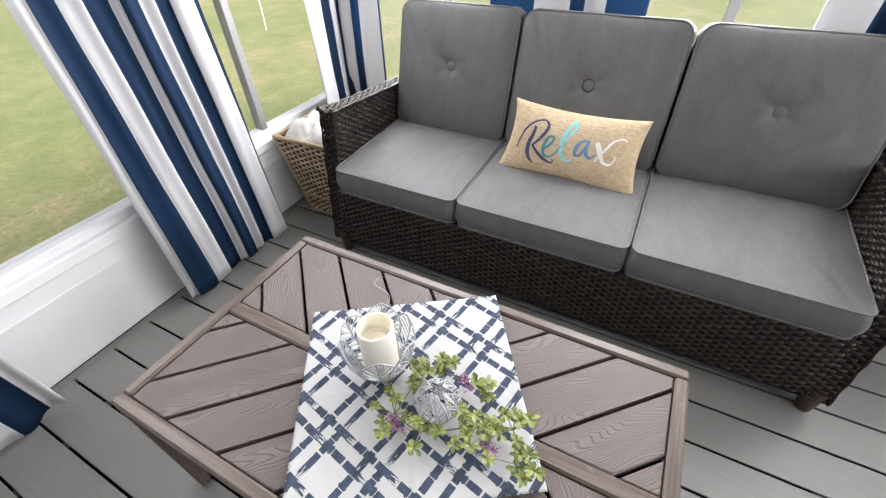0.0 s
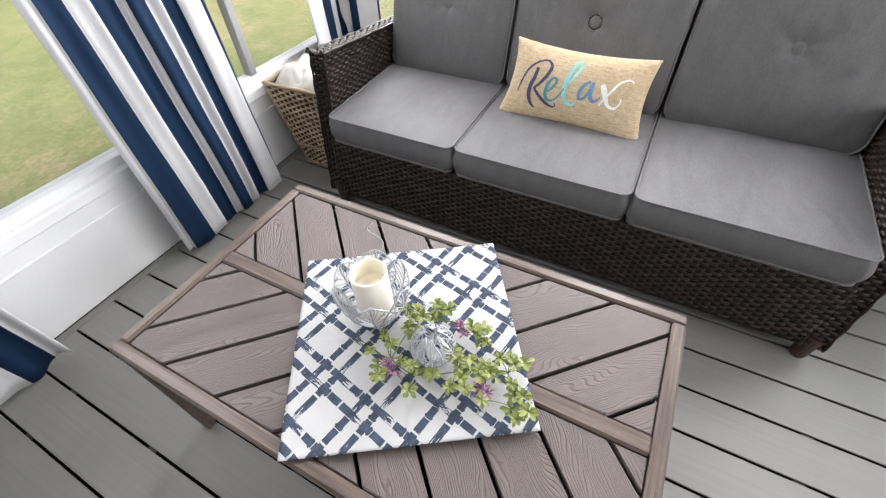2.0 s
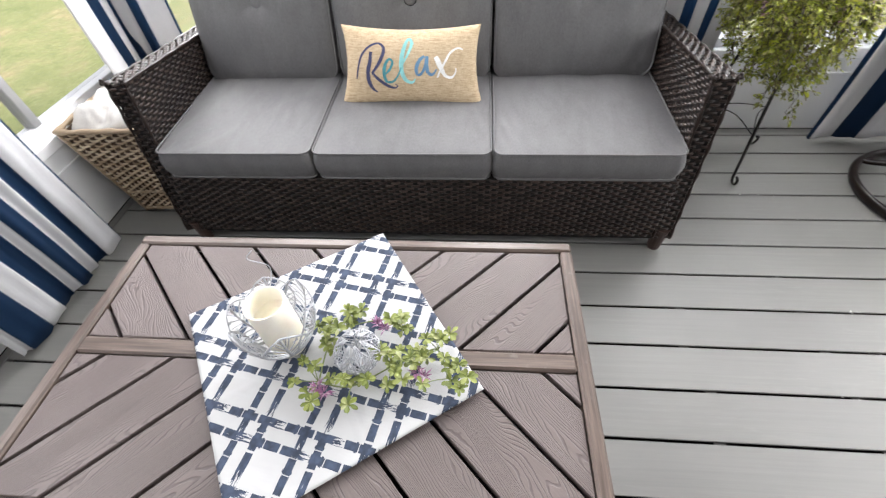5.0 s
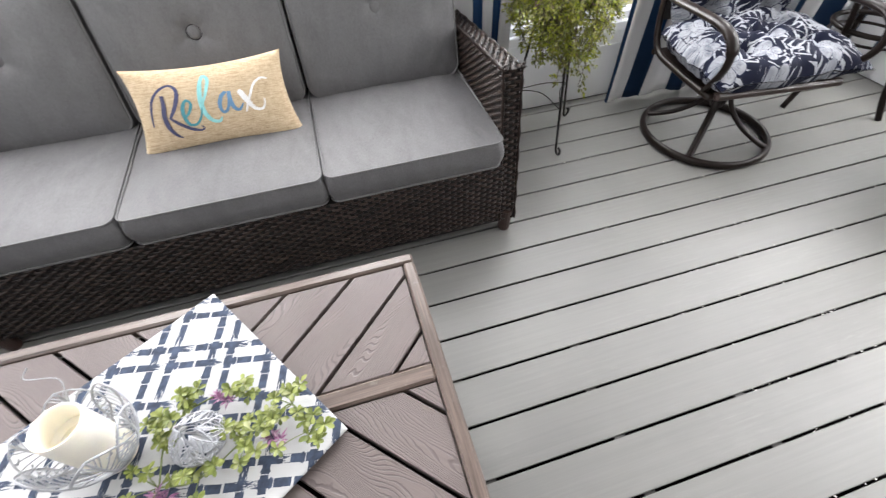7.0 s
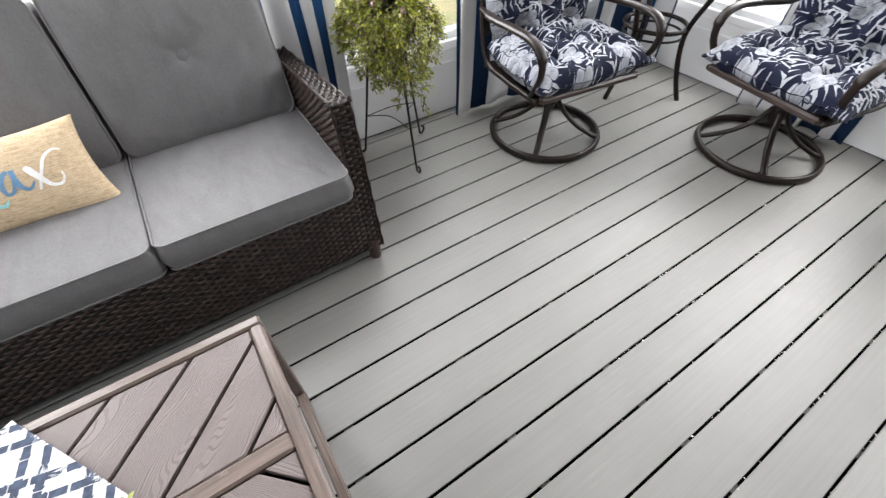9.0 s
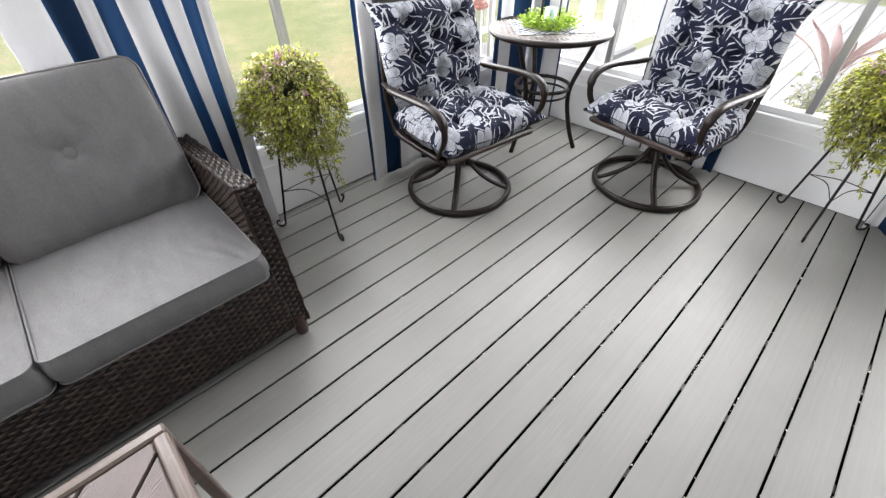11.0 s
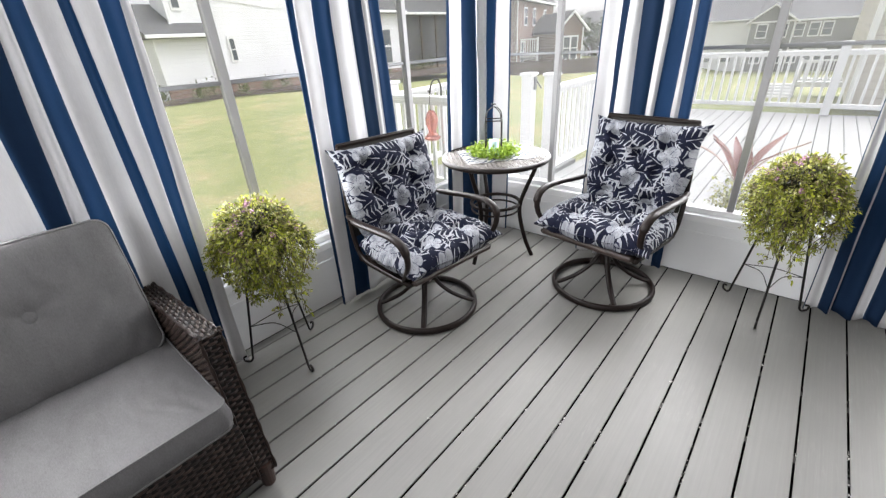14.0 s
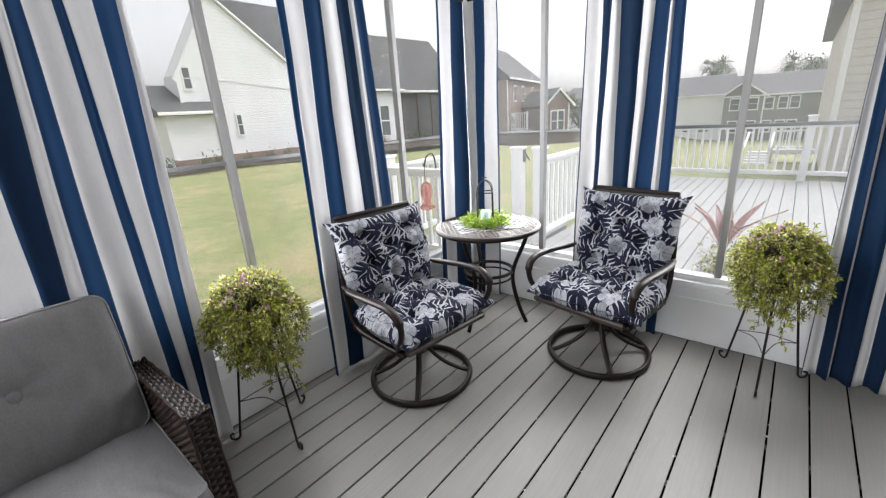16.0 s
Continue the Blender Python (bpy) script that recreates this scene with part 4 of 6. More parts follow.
def on_pillow(a, b, sgn=-1):
    """A point of the cover, a and b from -1 to 1: sides drawn in between pulled-out corners."""
    fill = (1 - a * a) * (1 - b * b)
    x = PW / 2 * a * (1 - 0.085 * (1 - b * b)) * (1 - 0.04 * b)
    z = PH / 2 * b * (1 - 0.130 * (1 - a * a))
    y = PT / 2 * max(0.0, fill) ** 0.42 + 0.004 * noise.noise(Vector((x * 14, z * 14, sgn))) * fill
    crimp = (abs(a) * abs(b)) ** 6
    y += 0.006 * crimp * (1 + math.sin(40 * a + 31 * b)) * 0.5
    return Vector((x, sgn * y, z))


part("cover", Geo().sheet(lambda u, v: on_pillow(2 * u - 1, 2 * v - 1, -1), 64, 44).sheet(lambda u, v: on_pillow(2 * u - 1, 2 * v - 1, 1), 48, 32), M["burlap"], pillow, smooth=True)
part("seam_tag", Geo().box((0.03, -0.004, -PH / 2 + 0.008), (0.040, 0.004, 0.012), 0.001), M["burlap"], pillow, "small folded seam tag")


def brush_letter(ch, ink, strokes):
    """A painted letter: ribbons of changing width laid on the cover; each stroke lists (across, up, width) in cover units."""
    g = Geo()
    for layer, st in enumerate(strokes):
        line = bezier([(a, b, w) for a, b, w in st], 10)
        vs = []
        for i, q in enumerate(line):
            d = line[min(i + 1, len(line) - 1)] - line[max(i - 1, 0)]
            d = Vector((d.x * PW, d.y * PH)).normalized()
            w = 1.35 * q.z * (1 + 0.10 * noise.noise(Vector((i * 0.7, layer, ord(ch)))))
            for s in (-1, -0.33, 0.33, 1):
                c = on_pillow(q.x - s * d.y * w / PW, q.y + s * d.x * w / PH)
                vs.append(c + Vector((0, -0.0012 - 0.0005 * layer, 0)))
        g.add(vs, [(4 * i + k, 4 * i + 4 + k, 4 * i + 5 + k, 4 * i + 1 + k) for i in range(len(line) - 1) for k in range(3)])
    part("letter", g, plain("letter_ink_" + ch, ink, 0.75, var=0.35, scale=18, fine=400, bump=0.3), pillow, "painted letter " + ch, tidy=False)


brush_letter("R", (0.042, 0.046, 0.105), [
    [(-0.80, -0.30, 0.0035), (-0.78, -0.02, 0.005), (-0.72, 0.28, 0.006), (-0.60, 0.50, 0.0055), (-0.46, 0.60, 0.005), (-0.38, 0.52, 0.008), (-0.38, 0.34, 0.010), (-0.46, 0.06, 0.009), (-0.56, -0.18, 0.006)],
    [(-0.55, -0.17, 0.006), (-0.46, -0.32, 0.008), (-0.32, -0.50, 0.008), (-0.21, -0.57, 0.005), (-0.17, -0.52, 0.003), (-0.20, -0.46, 0.002)],
    [(-0.57, 0.38, 0.009), (-0.59, 0.12, 0.011), (-0.62, -0.12, 0.012), (-0.60, -0.38, 0.011), (-0.53, -0.58, 0.007), (-0.46, -0.68, 0.003)]])
brush_letter("e", (0.055, 0.235, 0.270), [
    [(-0.36, -0.22, 0.004), (-0.28, -0.06, 0.007), (-0.24, 0.12, 0.007), (-0.29, 0.20, 0.006), (-0.35, 0.06, 0.009), (-0.37, -0.16, 0.010), (-0.33, -0.38, 0.008), (-0.24, -0.40, 0.006), (-0.16, -0.24, 0.005), (-0.11, -0.02, 0.003)]])
brush_letter("l", (0.240, 0.560, 0.560), [
    [(-0.11, -0.02, 0.003), (0.00, 0.36, 0.007), (0.05, 0.62, 0.009), (0.00, 0.72, 0.007), (-0.06, 0.52, 0.010), (-0.10, 0.20, 0.012), (-0.10, -0.12, 0.012), (-0.04, -0.36, 0.010), (0.05, -0.42, 0.007), (0.10, -0.32, 0.003)]])
brush_letter("a", (0.105, 0.215, 0.340), [
    [(0.24, 0.28, 0.007), (0.17, 0.18, 0.009), (0.12, -0.02, 0.010), (0.13, -0.20, 0.008), (0.19, -0.18, 0.007), (0.25, 0.02, 0.008), (0.28, 0.26, 0.009)],
    [(0.28, 0.28, 0.009), (0.27, 0.06, 0.011), (0.29, -0.14, 0.010), (0.35, -0.20, 0.007), (0.42, -0.06, 0.003)]])
brush_letter("x", (0.700, 0.700, 0.690), [
    [(0.40, 0.26, 0.010), (0.43, 0.18, 0.014), (0.48, -0.02, 0.013), (0.54, -0.22, 0.009), (0.63, -0.26, 0.006), (0.69, -0.14, 0.004), (0.70, -0.02, 0.003)],
    [(0.80, 0.42, 0.003), (0.72, 0.46, 0.005), (0.62, 0.36, 0.006), (0.54, 0.12, 0.006), (0.47, -0.10, 0.005), (0.42, -0.28, 0.004)]])

# ---- wicker hamper with a blanket ----
BASKET = pose(-2.045, 0.355, 0, 0, 0, 2)
basket = thing("wicker_basket", "tall tapered natural willow basket beside the sofa", "basket", BASKET)
BH = 0.42
TOPX, TOPY, LOWX, LOWY = 0.200, 0.225, 0.108, 0.20
g = Geo()
for sx, sy in ((0, -1), (0, 1), (-1, 0), (1, 0)):
    c0, c1 = Vector((sx * LOWX, sy * LOWY, 0.01)), Vector((sx * TOPX, sy * TOPY, BH))
    d = Vector((-sy, sx, 0))
    wide, slim = (TOPX, LOWX) if sx == 0 else (TOPY, LOWY)
    g.woven(c1 - d * wide, d * 2 * wide, c0 - c1, stake=0.034, row=0.0125, amp=0.0050, up=(sx, sy, 0.1), taper=1 - slim / wide, centred=True)
part("weave", g, M["willow"], basket, smooth=True, tidy=False)["kind"] = "stuff"
inner = Geo()
e = 0.007
inner.add([(sx * (LOWX - e), sy * (LOWY - e), 0.0) for sx, sy in ((-1, -1), (1, -1), (1, 1), (-1, 1))] + [(sx * (TOPX - e), sy * (TOPY - e), BH - 0.01) for sx, sy in ((-1, -1), (1, -1), (1, 1), (-1, 1))], [(0, 1, 2, 3), (0, 1, 5, 4), (1, 2, 6, 5), (2, 3, 7, 6), (3, 0, 4, 7)])
part("lining", inner, plain("dark_willow_core", (0.10, 0.065, 0.04), 0.8), basket)
for nm, z, rad in (("rim", BH, 0.010), ("band", 0.11, 0.006), ("foot_band", 0.012, 0.007)):
    f0 = z / BH
    hx, hy = LOWX + (TOPX - LOWX) * f0, LOWY + (TOPY - LOWY) * f0
    loop = [Vector((sx * hx, sy * hy, z)) for sx, sy in ((-1, -1), (1, -1), (1, 1), (-1, 1))]
    ring = [loop[i].lerp(loop[(i + 1) % 4], j / 16) for i in range(4) for j in range(16)]
    part(nm, Geo().tube(ring, [rad * (1 + 0.22 * math.sin(1.7 * k)) for k in range(len(ring))], 8, closed=True), M["willow"], basket, smooth=True)
for sx in (-1, 1):
    for sy in (-1, 1):
        part("corner_post", Geo().tube([(sx * LOWX, sy * LOWY, 0), (sx * TOPX, sy * TOPY, BH)], 0.007, 8), M["willow"], basket, smooth=True)


def heap(u, v):
    a = 2 * math.pi * u
    k = max(abs(math.cos(a)), abs(math.sin(a))) ** -0.8
    rr = math.sin(v * math.pi / 2) * k
    x, y = (TOPX - 0.018) * rr * math.cos(a), (TOPY - 0.018) * rr * math.sin(a)
    z = BH - 0.03 + 0.085 * math.cos(v * math.pi / 2) ** 0.7 + 0.035 * noise.noise(Vector((x * 12, y * 12, 2))) + 0.014 * noise.noise(Vector((x * 40, y * 40, 4)))
    return (x, y, z)


solo("blanket", Geo().sheet(heap, 80, 26, closed_u=True), M["fleece"], "white fluffy blanket bundled into the willow basket", "blanket", smooth=True, m=BASKET)

# ---- coffee table ----
TX0, TX1, TY0, TY1, TZ = -1.550, -0.438, -1.052, -0.418, 0.465
TCX, TCY = (TX0 + TX1) / 2, (TY0 + TY1) / 2
table = thing("coffee_table", "low coffee table with a brown metal frame and chevron plank top", "coffee table")
RW = 0.028


def rail(name, lo, hi):
    c = [(a + b) / 2 for a, b in zip(lo, hi)]
    part(name, Geo().box(c, [b - a for a, b in zip(lo, hi)], 0.005), M["frame" if hi[0] - lo[0] > hi[1] - lo[1] else "frame_y"], table)


rail("frame_rail", (TX0, TY1 - RW, TZ - 0.035), (TX1, TY1, TZ))
rail("frame_rail", (TX0, TY0, TZ - 0.035), (TX1, TY0 + RW, TZ))
rail("frame_rail", (TX0, TY0 + RW, TZ - 0.035), (TX0 + RW, TY1 - RW, TZ))
rail("frame_rail", (TX1 - RW, TY0 + RW, TZ - 0.035), (TX1, TY1 - RW, TZ))
rail("centre_rail", (TX0 + RW, TCY - 0.019, TZ - 0.032), (TX1 - RW, TCY + 0.019, TZ - 0.001))
for sx in (-1, 1):
    for sy in (-1, 1):
        top = Vector((TCX + sx * (TX1 - TX0 - RW) / 2, TCY + sy * (TY1 - TY0 - RW) / 2, TZ - 0.035))
        part("leg", Geo().box((top.x, top.y, (TZ - 0.035) / 2), (0.028, 0.028, TZ - 0.035), 0.004), M["frame"], table)
# near-black sheet that paints the shade between the planks
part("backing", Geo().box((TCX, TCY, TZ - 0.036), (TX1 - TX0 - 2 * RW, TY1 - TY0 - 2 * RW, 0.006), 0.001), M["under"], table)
for sx in (-1, 1):
    x = TCX + sx * (TX1 - TX0 - RW) / 2
    rail("stretcher", (x - 0.014, TY0 + RW, 0.05), (x + 0.014, TY1 - RW, 0.078))


def clip_poly(poly, a, b, c):
    """Keep the side where a*x + b*y <= c."""
    out = []
    for i, p in enumerate(poly):
        q = poly[(i + 1) % len(poly)]
        dp, dq = a * p[0] + b * p[1] - c, a * q[0] + b * q[1] - c
        if dp <= 0:
            out.append(p)
        if dp * dq < 0:
            t = dp / (dp - dq)
            out.append((p[0] + t * (q[0] - p[0]), p[1] + t * (q[1] - p[1])))
    return out


PITCH, GAP = 0.157, 0.0075
for sx in (-1, 1):
    for sy in (-1, 1):
        # one quarter of the top, in coordinates that grow outwards from the middle
        wq, hq = (TX1 - TX0) / 2 - RW - 0.002, (TY1 - TY0) / 2 - RW - 0.002
        for i in range(-4, 9):
            # planks run at 45 degrees towards the middle; joints lie where |x| - |y| is constant
            d0 = (0.272 if sy > 0 else 0.2825) + (i - 4) * PITCH
            poly = [(0.003, 0.021), (wq, 0.021), (wq, hq), (0.003, hq)]
            poly = clip_poly(poly, 1, -1, d0 + PITCH - GAP / 1.4)
            poly = clip_poly(poly, -1, 1, -d0 - GAP / 1.4)
            if len(poly) < 3:
                continue
            ang = 45 if sx * sy > 0 else -45
            mrot = pose(TCX, TCY, TZ - 0.006, 0, 0, ang)
            inv = mrot.inverted()
            pts = [inv @ Vector((TCX + sx * px, TCY + sy * py, TZ - 0.006)) for px, py in poly]
            n = len(pts)
            cen = sum(pts, Vector()) / n
            ins = [p + (cen - p).normalized() * 0.004 for p in pts]
            vs = [(p.x, p.y, 0.0) for p in ins] + [(p.x, p.y, -0.003) for p in pts] + [(p.x, p.y, -0.022) for p in pts]
            fs = [tuple(range(n)), tuple(2 * n + k for k in range(n))]
            fs += [(a * n + k, a * n + (k + 1) % n, (a + 1) * n + (k + 1) % n, (a + 1) * n + k) for a in (0, 1) for k in range(n)]
            part("plank", Geo().add(vs, fs), M["plank"], table, m=mrot)

# ---- cloth on the table: a square laid askew ----
CC = Vector((-0.976, -0.731, TZ + 0.004))
ca = math.atan2(-0.793 + 0.402, -0.654 + 0.909)


def drape(u, v):
    x, y = 0.472 * (u - 0.5), 0.472 * (v - 0.5)
    z = 0.0016 * (noise.noise(Vector((x * 16, y * 16, 1))) + 1)
    z += 0.0012 * max(0, 1 - abs(x) / 0.006) + 0.0012 * max(0, 1 - abs(y) / 0.006)
    rimd = min(u, 1 - u, v, 1 - v)
    z += 0.0010 * (1 if rimd < 0.035 else 0)
    return (x, y, z)


cl = solo("tablecloth", Geo().sheet(drape, 80, 80), M["cloth"], "white cotton square with a navy bamboo trellis print on the table", "table cloth", smooth=True, m=pose(*CC, 0, 0, math.degrees(ca)))
cl.modifiers.new("thickness", "SOLIDIFY").thickness = 0.001
cl.modifiers["thickness"].offset = 1.0

# ---- candle in a cut-out metal leaf bowl, and a cut-out ball ----
CZ = TZ + 0.0085


def leaf_shell(centre, radius, tall, petals, seed, open_top, slim=1.0):
    """Petals of branching metal strips on a bowl or a ball."""
    r = random.Random(seed)
    out = []

    def on(a, h):
        # h from 0 at the foot to 1 at the top
        rr = radius * (math.sin(math.pi * (0.12 + (0.44 if open_top else 0.80) * h)))
        return Vector((centre[0] + rr * math.cos(a), centre[1] + rr * math.sin(a), centre[2] + tall * h))

    for pnum in range(petals):
        a0 = 2 * math.pi * pnum / petals + r.uniform(-0.1, 0.1)
        lean = r.uniform(-0.12, 0.12)
        half = math.pi / petals * 1.25
        g = Geo()
        rib = [on(a0 + lean * t, t) for t in [k / 10 for k in range(11)]]
        g.tube(rib, 0.0024 * slim, 6, squash=0.6)
        for s in (-1, 1):
            rim_ = [on(a0 + lean * t + s * half * math.sin(math.pi * t) ** 0.7, t) for t in [k / 14 for k in range(15)]]
            g.tube(rim_, 0.0022 * slim, 6, squash=0.6)
            for b in range(10):
                t0 = 0.05 + 0.082 * b
                t1 = min(0.97, t0 + 0.24)
                g.tube([on(a0 + lean * t + s * half * math.sin(math.pi * t1) ** 0.7 * f, t) for f, t in ((k / 5, t0 + (t1 - t0) * k / 5) for k in range(6))], 0.0016 * slim, 5, squash=0.6)
                if b % 2 == 0:
                    g.tube([on(a0 + lean * t + s * half * math.sin(math.pi * t) ** 0.7 * f, t) for f, t in ((0.45, t0 + 0.1), (0.7, t0 + 0.09), (0.95, min(0.97, t0 + 0.16)))], 0.0013, 4)
        out.append(g)
    return out


KX, KY = -1.050, -0.722
holder = thing("candle_holder", "pale silver metal tulip bowl of cut-out leaves round a candle", "candle holder")
for g in leaf_shell((KX, KY, CZ), 0.078, 0.135, 6, 3, True):
    part("petal", g, M["silver"], holder, smooth=True, tidy=False)
part("base", Geo().lathe([(0.0, 0.0), (0.030, 0.0), (0.032, 0.003), (0.030, 0.006), (0.0, 0.006)], 24, (KX, KY, CZ)), M["silver"], holder)
part("flourish", Geo().tube(bezier([(KX - 0.02, KY + 0.06, CZ + 0.12), (KX - 0.02, KY + 0.085, CZ + 0.15), (KX - 0.06, KY + 0.09, CZ + 0.165), (KX - 0.05, KY + 0.10, CZ + 0.18)]), 0.001, 5), M["silver"], holder)
solo("candle", Geo().lathe([(0.0, 0.006), (0.037, 0.006), (0.038, 0.010), (0.038, 0.150), (0.0365, 0.154), (0.0345, 0.1535), (0.0330, 0.149), (0.0325, 0.112), (0.022, 0.106), (0.0, 0.105)], 64, (KX, KY, CZ)), M["wax"], "ivory pillar candle with a hollow top in the leaf bowl", "candle")
ball = thing("metal_ball", "small pale silver ball of cut-out metal leaves on the cloth", "ornament")
for g in leaf_shell((-0.895, -0.752, CZ), 0.046, 0.078, 6, 9, False, 0.62):
    part("petal", g, M["silver"], ball, smooth=True, tidy=False)
part("base", Geo().lathe([(0.0, 0.0), (0.016, 0.0), (0.016, 0.004), (0.0, 0.004)], 16, (-0.895, -0.752, CZ)), M["silver"], ball)

# ---- flower garland on the cloth ----
garland = thing("flower_garland", "artificial green sprig with small purple flowers lying on the cloth", "garland")


def rosette(g, r, p, lift, n, size):
    """Spoon-shaped leaves fanning out from the tip of a twig."""
    for k in range(n):
        a = 2.4 * k + r.uniform(-0.4, 0.4)
        up = lift * (0.35 + 0.65 * k / n)
        d = Vector((math.cos(a), math.sin(a), up)).normalized()
        s = d.cross(Vector((0, 0, 1))).normalized()
        nrm = s.cross(d)
        ln, wd = size * r.uniform(0.75, 1.2), size * r.uniform(0.20, 0.27)
        rows = [(0.0, 0.12), (0.35, 0.45), (0.70, 1.0), (0.90, 0.75), (1.0, 0.1)]
        vs = []
        for f, w in rows:
            c = p + d * ln * f + nrm * ln * (0.12 * math.sin(math.pi * f) - 0.16 * f * f)
            vs += [c - s * wd * w + nrm * 0.0012, c, c + s * wd * w + nrm * 0.0012]
        g.add(vs, [q for i in range(4) for q in ((3 * i, 3 * i + 3, 3 * i + 4, 3 * i + 1), (3 * i + 1, 3 * i + 4, 3 * i + 5, 3 * i + 2))])


r = random.Random(5)
fz = CZ + 0.003
# tufts of the garland: place, spread, how many twigs
tufts = [(-0.935, -0.692, 0.030, 7), (-0.962, -0.735, 0.020, 4), (-0.822, -0.678, 0.026, 6), (-0.818, -0.762, 0.032, 9), (-0.780, -0.745, 0.022, 4), (-0.741, -0.730, 0.028, 7), (-0.717, -0.788, 0.026, 6), (-0.965, -0.806, 0.026, 6), (-0.900, -0.812, 0.026, 5)]
main_line = bezier([(x, y, fz + 0.010) for x, y, _, _ in (tufts[7], tufts[8], tufts[3], tufts[4], tufts[5], tufts[6])], 8)
stem = Geo().tube(main_line, 0.0016, 6).tube(bezier([(-0.965, -0.806, fz + 0.008), (-0.962, -0.735, fz + 0.014), (-0.935, -0.692, fz + 0.016), (-0.860, -0.668, fz + 0.014), (-0.822, -0.678, fz + 0.012)], 8), 0.0016, 6)
lv = Geo()
for x, y, spread, n in tufts:
    c = Vector((x, y, fz + 0.010))
    for k in range(n):
        tip = c + Vector((r.gauss(0, spread * 0.75), r.gauss(0, spread * 0.75), r.uniform(0.006, 0.034)))
        stem.tube(bezier([c, c.lerp(tip, 0.6) + Vector((0, 0, 0.006)), tip], 4), 0.0010, 4)
        rosette(lv, r, tip, r.uniform(0.25, 0.9), r.randrange(8, 13), r.uniform(0.013, 0.020))
part("stem", stem, plain("green_stem", (0.16, 0.20, 0.07), 0.6), garland, smooth=True)
part("foliage", lv, M["leaf"], garland, smooth=True, tidy=False)["kind"] = "stuff"
for cx, cy in ((-0.853, -0.692), (-0.868, -0.682), (-0.775, -0.783), (-0.762, -0.792), (-0.945, -0.830), (-0.960, -0.822)):
    g = Geo()
    for _ in range(30):
        d = Vector((r.gauss(0, 1), r.gauss(0, 1), r.uniform(0.1, 1.2)))
        g.leaf(Vector((cx, cy, fz + 0.018)) + d.normalized() * 0.002, d, Vector((0, 0, 1)), r.uniform(0.010, 0.021), 0.20)
    part("flower", g, M["petal"], garland, tidy=False)

# ---- swivel chairs ----
CHAIR1 = pose(1.205, 0.28, 0, 0, 0, -7)
CHAIR2 = pose(2.000, -0.465, 0, 0, 0, -99.5)
chair = thing("swivel_chair", "dark bronze swivel rocker chair with navy and white botanical cushion", "chair", CHAIR1, "swivel chairs")
part("base_ring", Geo().tube(arc((0, 0, 0.021), 0.285, 0, 351, 39), 0.0150, 10, closed=True, squash=1.35), M["bronze"], chair, smooth=True)
for a in (45, 135, 225, 315):
    d = Vector((math.cos(radians(a)), math.sin(radians(a)), 0))
    part("spoke", Geo().tube(bezier([d * 0.28 + Vector((0, 0, 0.026)), d * 0.235 + Vector((0, 0, 0.040)), d * 0.15 + Vector((0, 0, 0.085)), d * 0.075 + Vector((0, 0, 0.155)), d * 0.03 + Vector((0, 0, 0.235))], 6), 0.0165, 8, squash=0.7), M["bronze"], chair, smooth=True)
part("swivel_post", Geo().lathe([(0.0, 0.16), (0.028, 0.16), (0.036, 0.19), (0.036, 0.25), (0.028, 0.27), (0.028, 0.31), (0.0, 0.31)], 20), M["bronze"], chair, smooth=True)
part("rocker_plate", Geo().box((0, 0.0, 0.315), (0.24, 0.30, 0.02), 0.005).box((-0.09, 0, 0.34), (0.03, 0.36, 0.04), 0.006).box((0.09, 0, 0.34), (0.03, 0.36, 0.04), 0.006), M["bronze"], chair)
SW, FZ = 0.285, 0.375
part("front_bar", Geo().box((0, -0.252, FZ - 0.002), (2 * SW - 0.02, 0.036, 0.032), 0.009), M["seat_bar"], chair, "worn brown front bar")
part("seat_frame", Geo().tube([(-SW, -0.235, FZ - 0.01), (SW, -0.235, FZ - 0.01)], 0.015, 8).tube([(-SW, 0.20, FZ - 0.02), (SW, 0.20, FZ - 0.02)], 0.014, 8).box((0, -0.02, FZ - 0.012), (2 * SW, 0.44, 0.012), 0.003), M["bronze"], chair, smooth=False)
for s in (-1, 1):
    # upright of the back, running down into the seat's side
    part("back_post", Geo().tube(bezier([(s * SW, -0.245, FZ - 0.01), (s * SW, 0.0, FZ - 0.015), (s * SW, 0.17, FZ), (s * SW, 0.235, FZ + 0.12), (s * (SW - 0.01), 0.27, FZ + 0.35), (s * (SW - 0.035), 0.316, FZ + 0.575)], 6), 0.014, 8), M["bronze"], chair, smooth=True)
    # the arm sweeps forward from the back and curls down to the seat's front corner
    arm = bezier([(s * (SW + 0.005), 0.25, 0.60), (s * (SW + 0.025), 0.12, 0.60), (s * (SW + 0.035), -0.06, 0.615), (s * (SW + 0.035), -0.20, 0.615), (s * (SW + 0.03), -0.268, 0.575), (s * (SW + 0.022), -0.272, 0.50), (s * (SW + 0.012), -0.235, 0.43), (s * SW, -0.20, FZ)], 7)
    part("armrest", Geo().tube(arm, [0.015] * 5 + [0.024] * 26 + [0.018] * (len(arm) - 31), 10, squash=0.62), M["bronze"], chair, smooth=True)
part("back_frame", Geo().box((0, 0.316, FZ + 0.582), (2 * SW - 0.05, 0.024, 0.026), 0.008).tube([(-SW + 0.02, 0.29, FZ + 0.46), (SW - 0.02, 0.29, FZ + 0.46)], 0.009, 6), M["bronze"], chair)
part("sling", Geo().sheet(lambda u, v: ((2 * u - 1) * (SW - 0.02 - 0.02 * v), 0.245 + 0.065 * v + 0.02 * math.sin(math.pi * v), FZ + 0.10 + 0.47 * v), 6, 10), plain("dark_mesh_sling", (0.03, 0.027, 0.025), 0.7), chair)


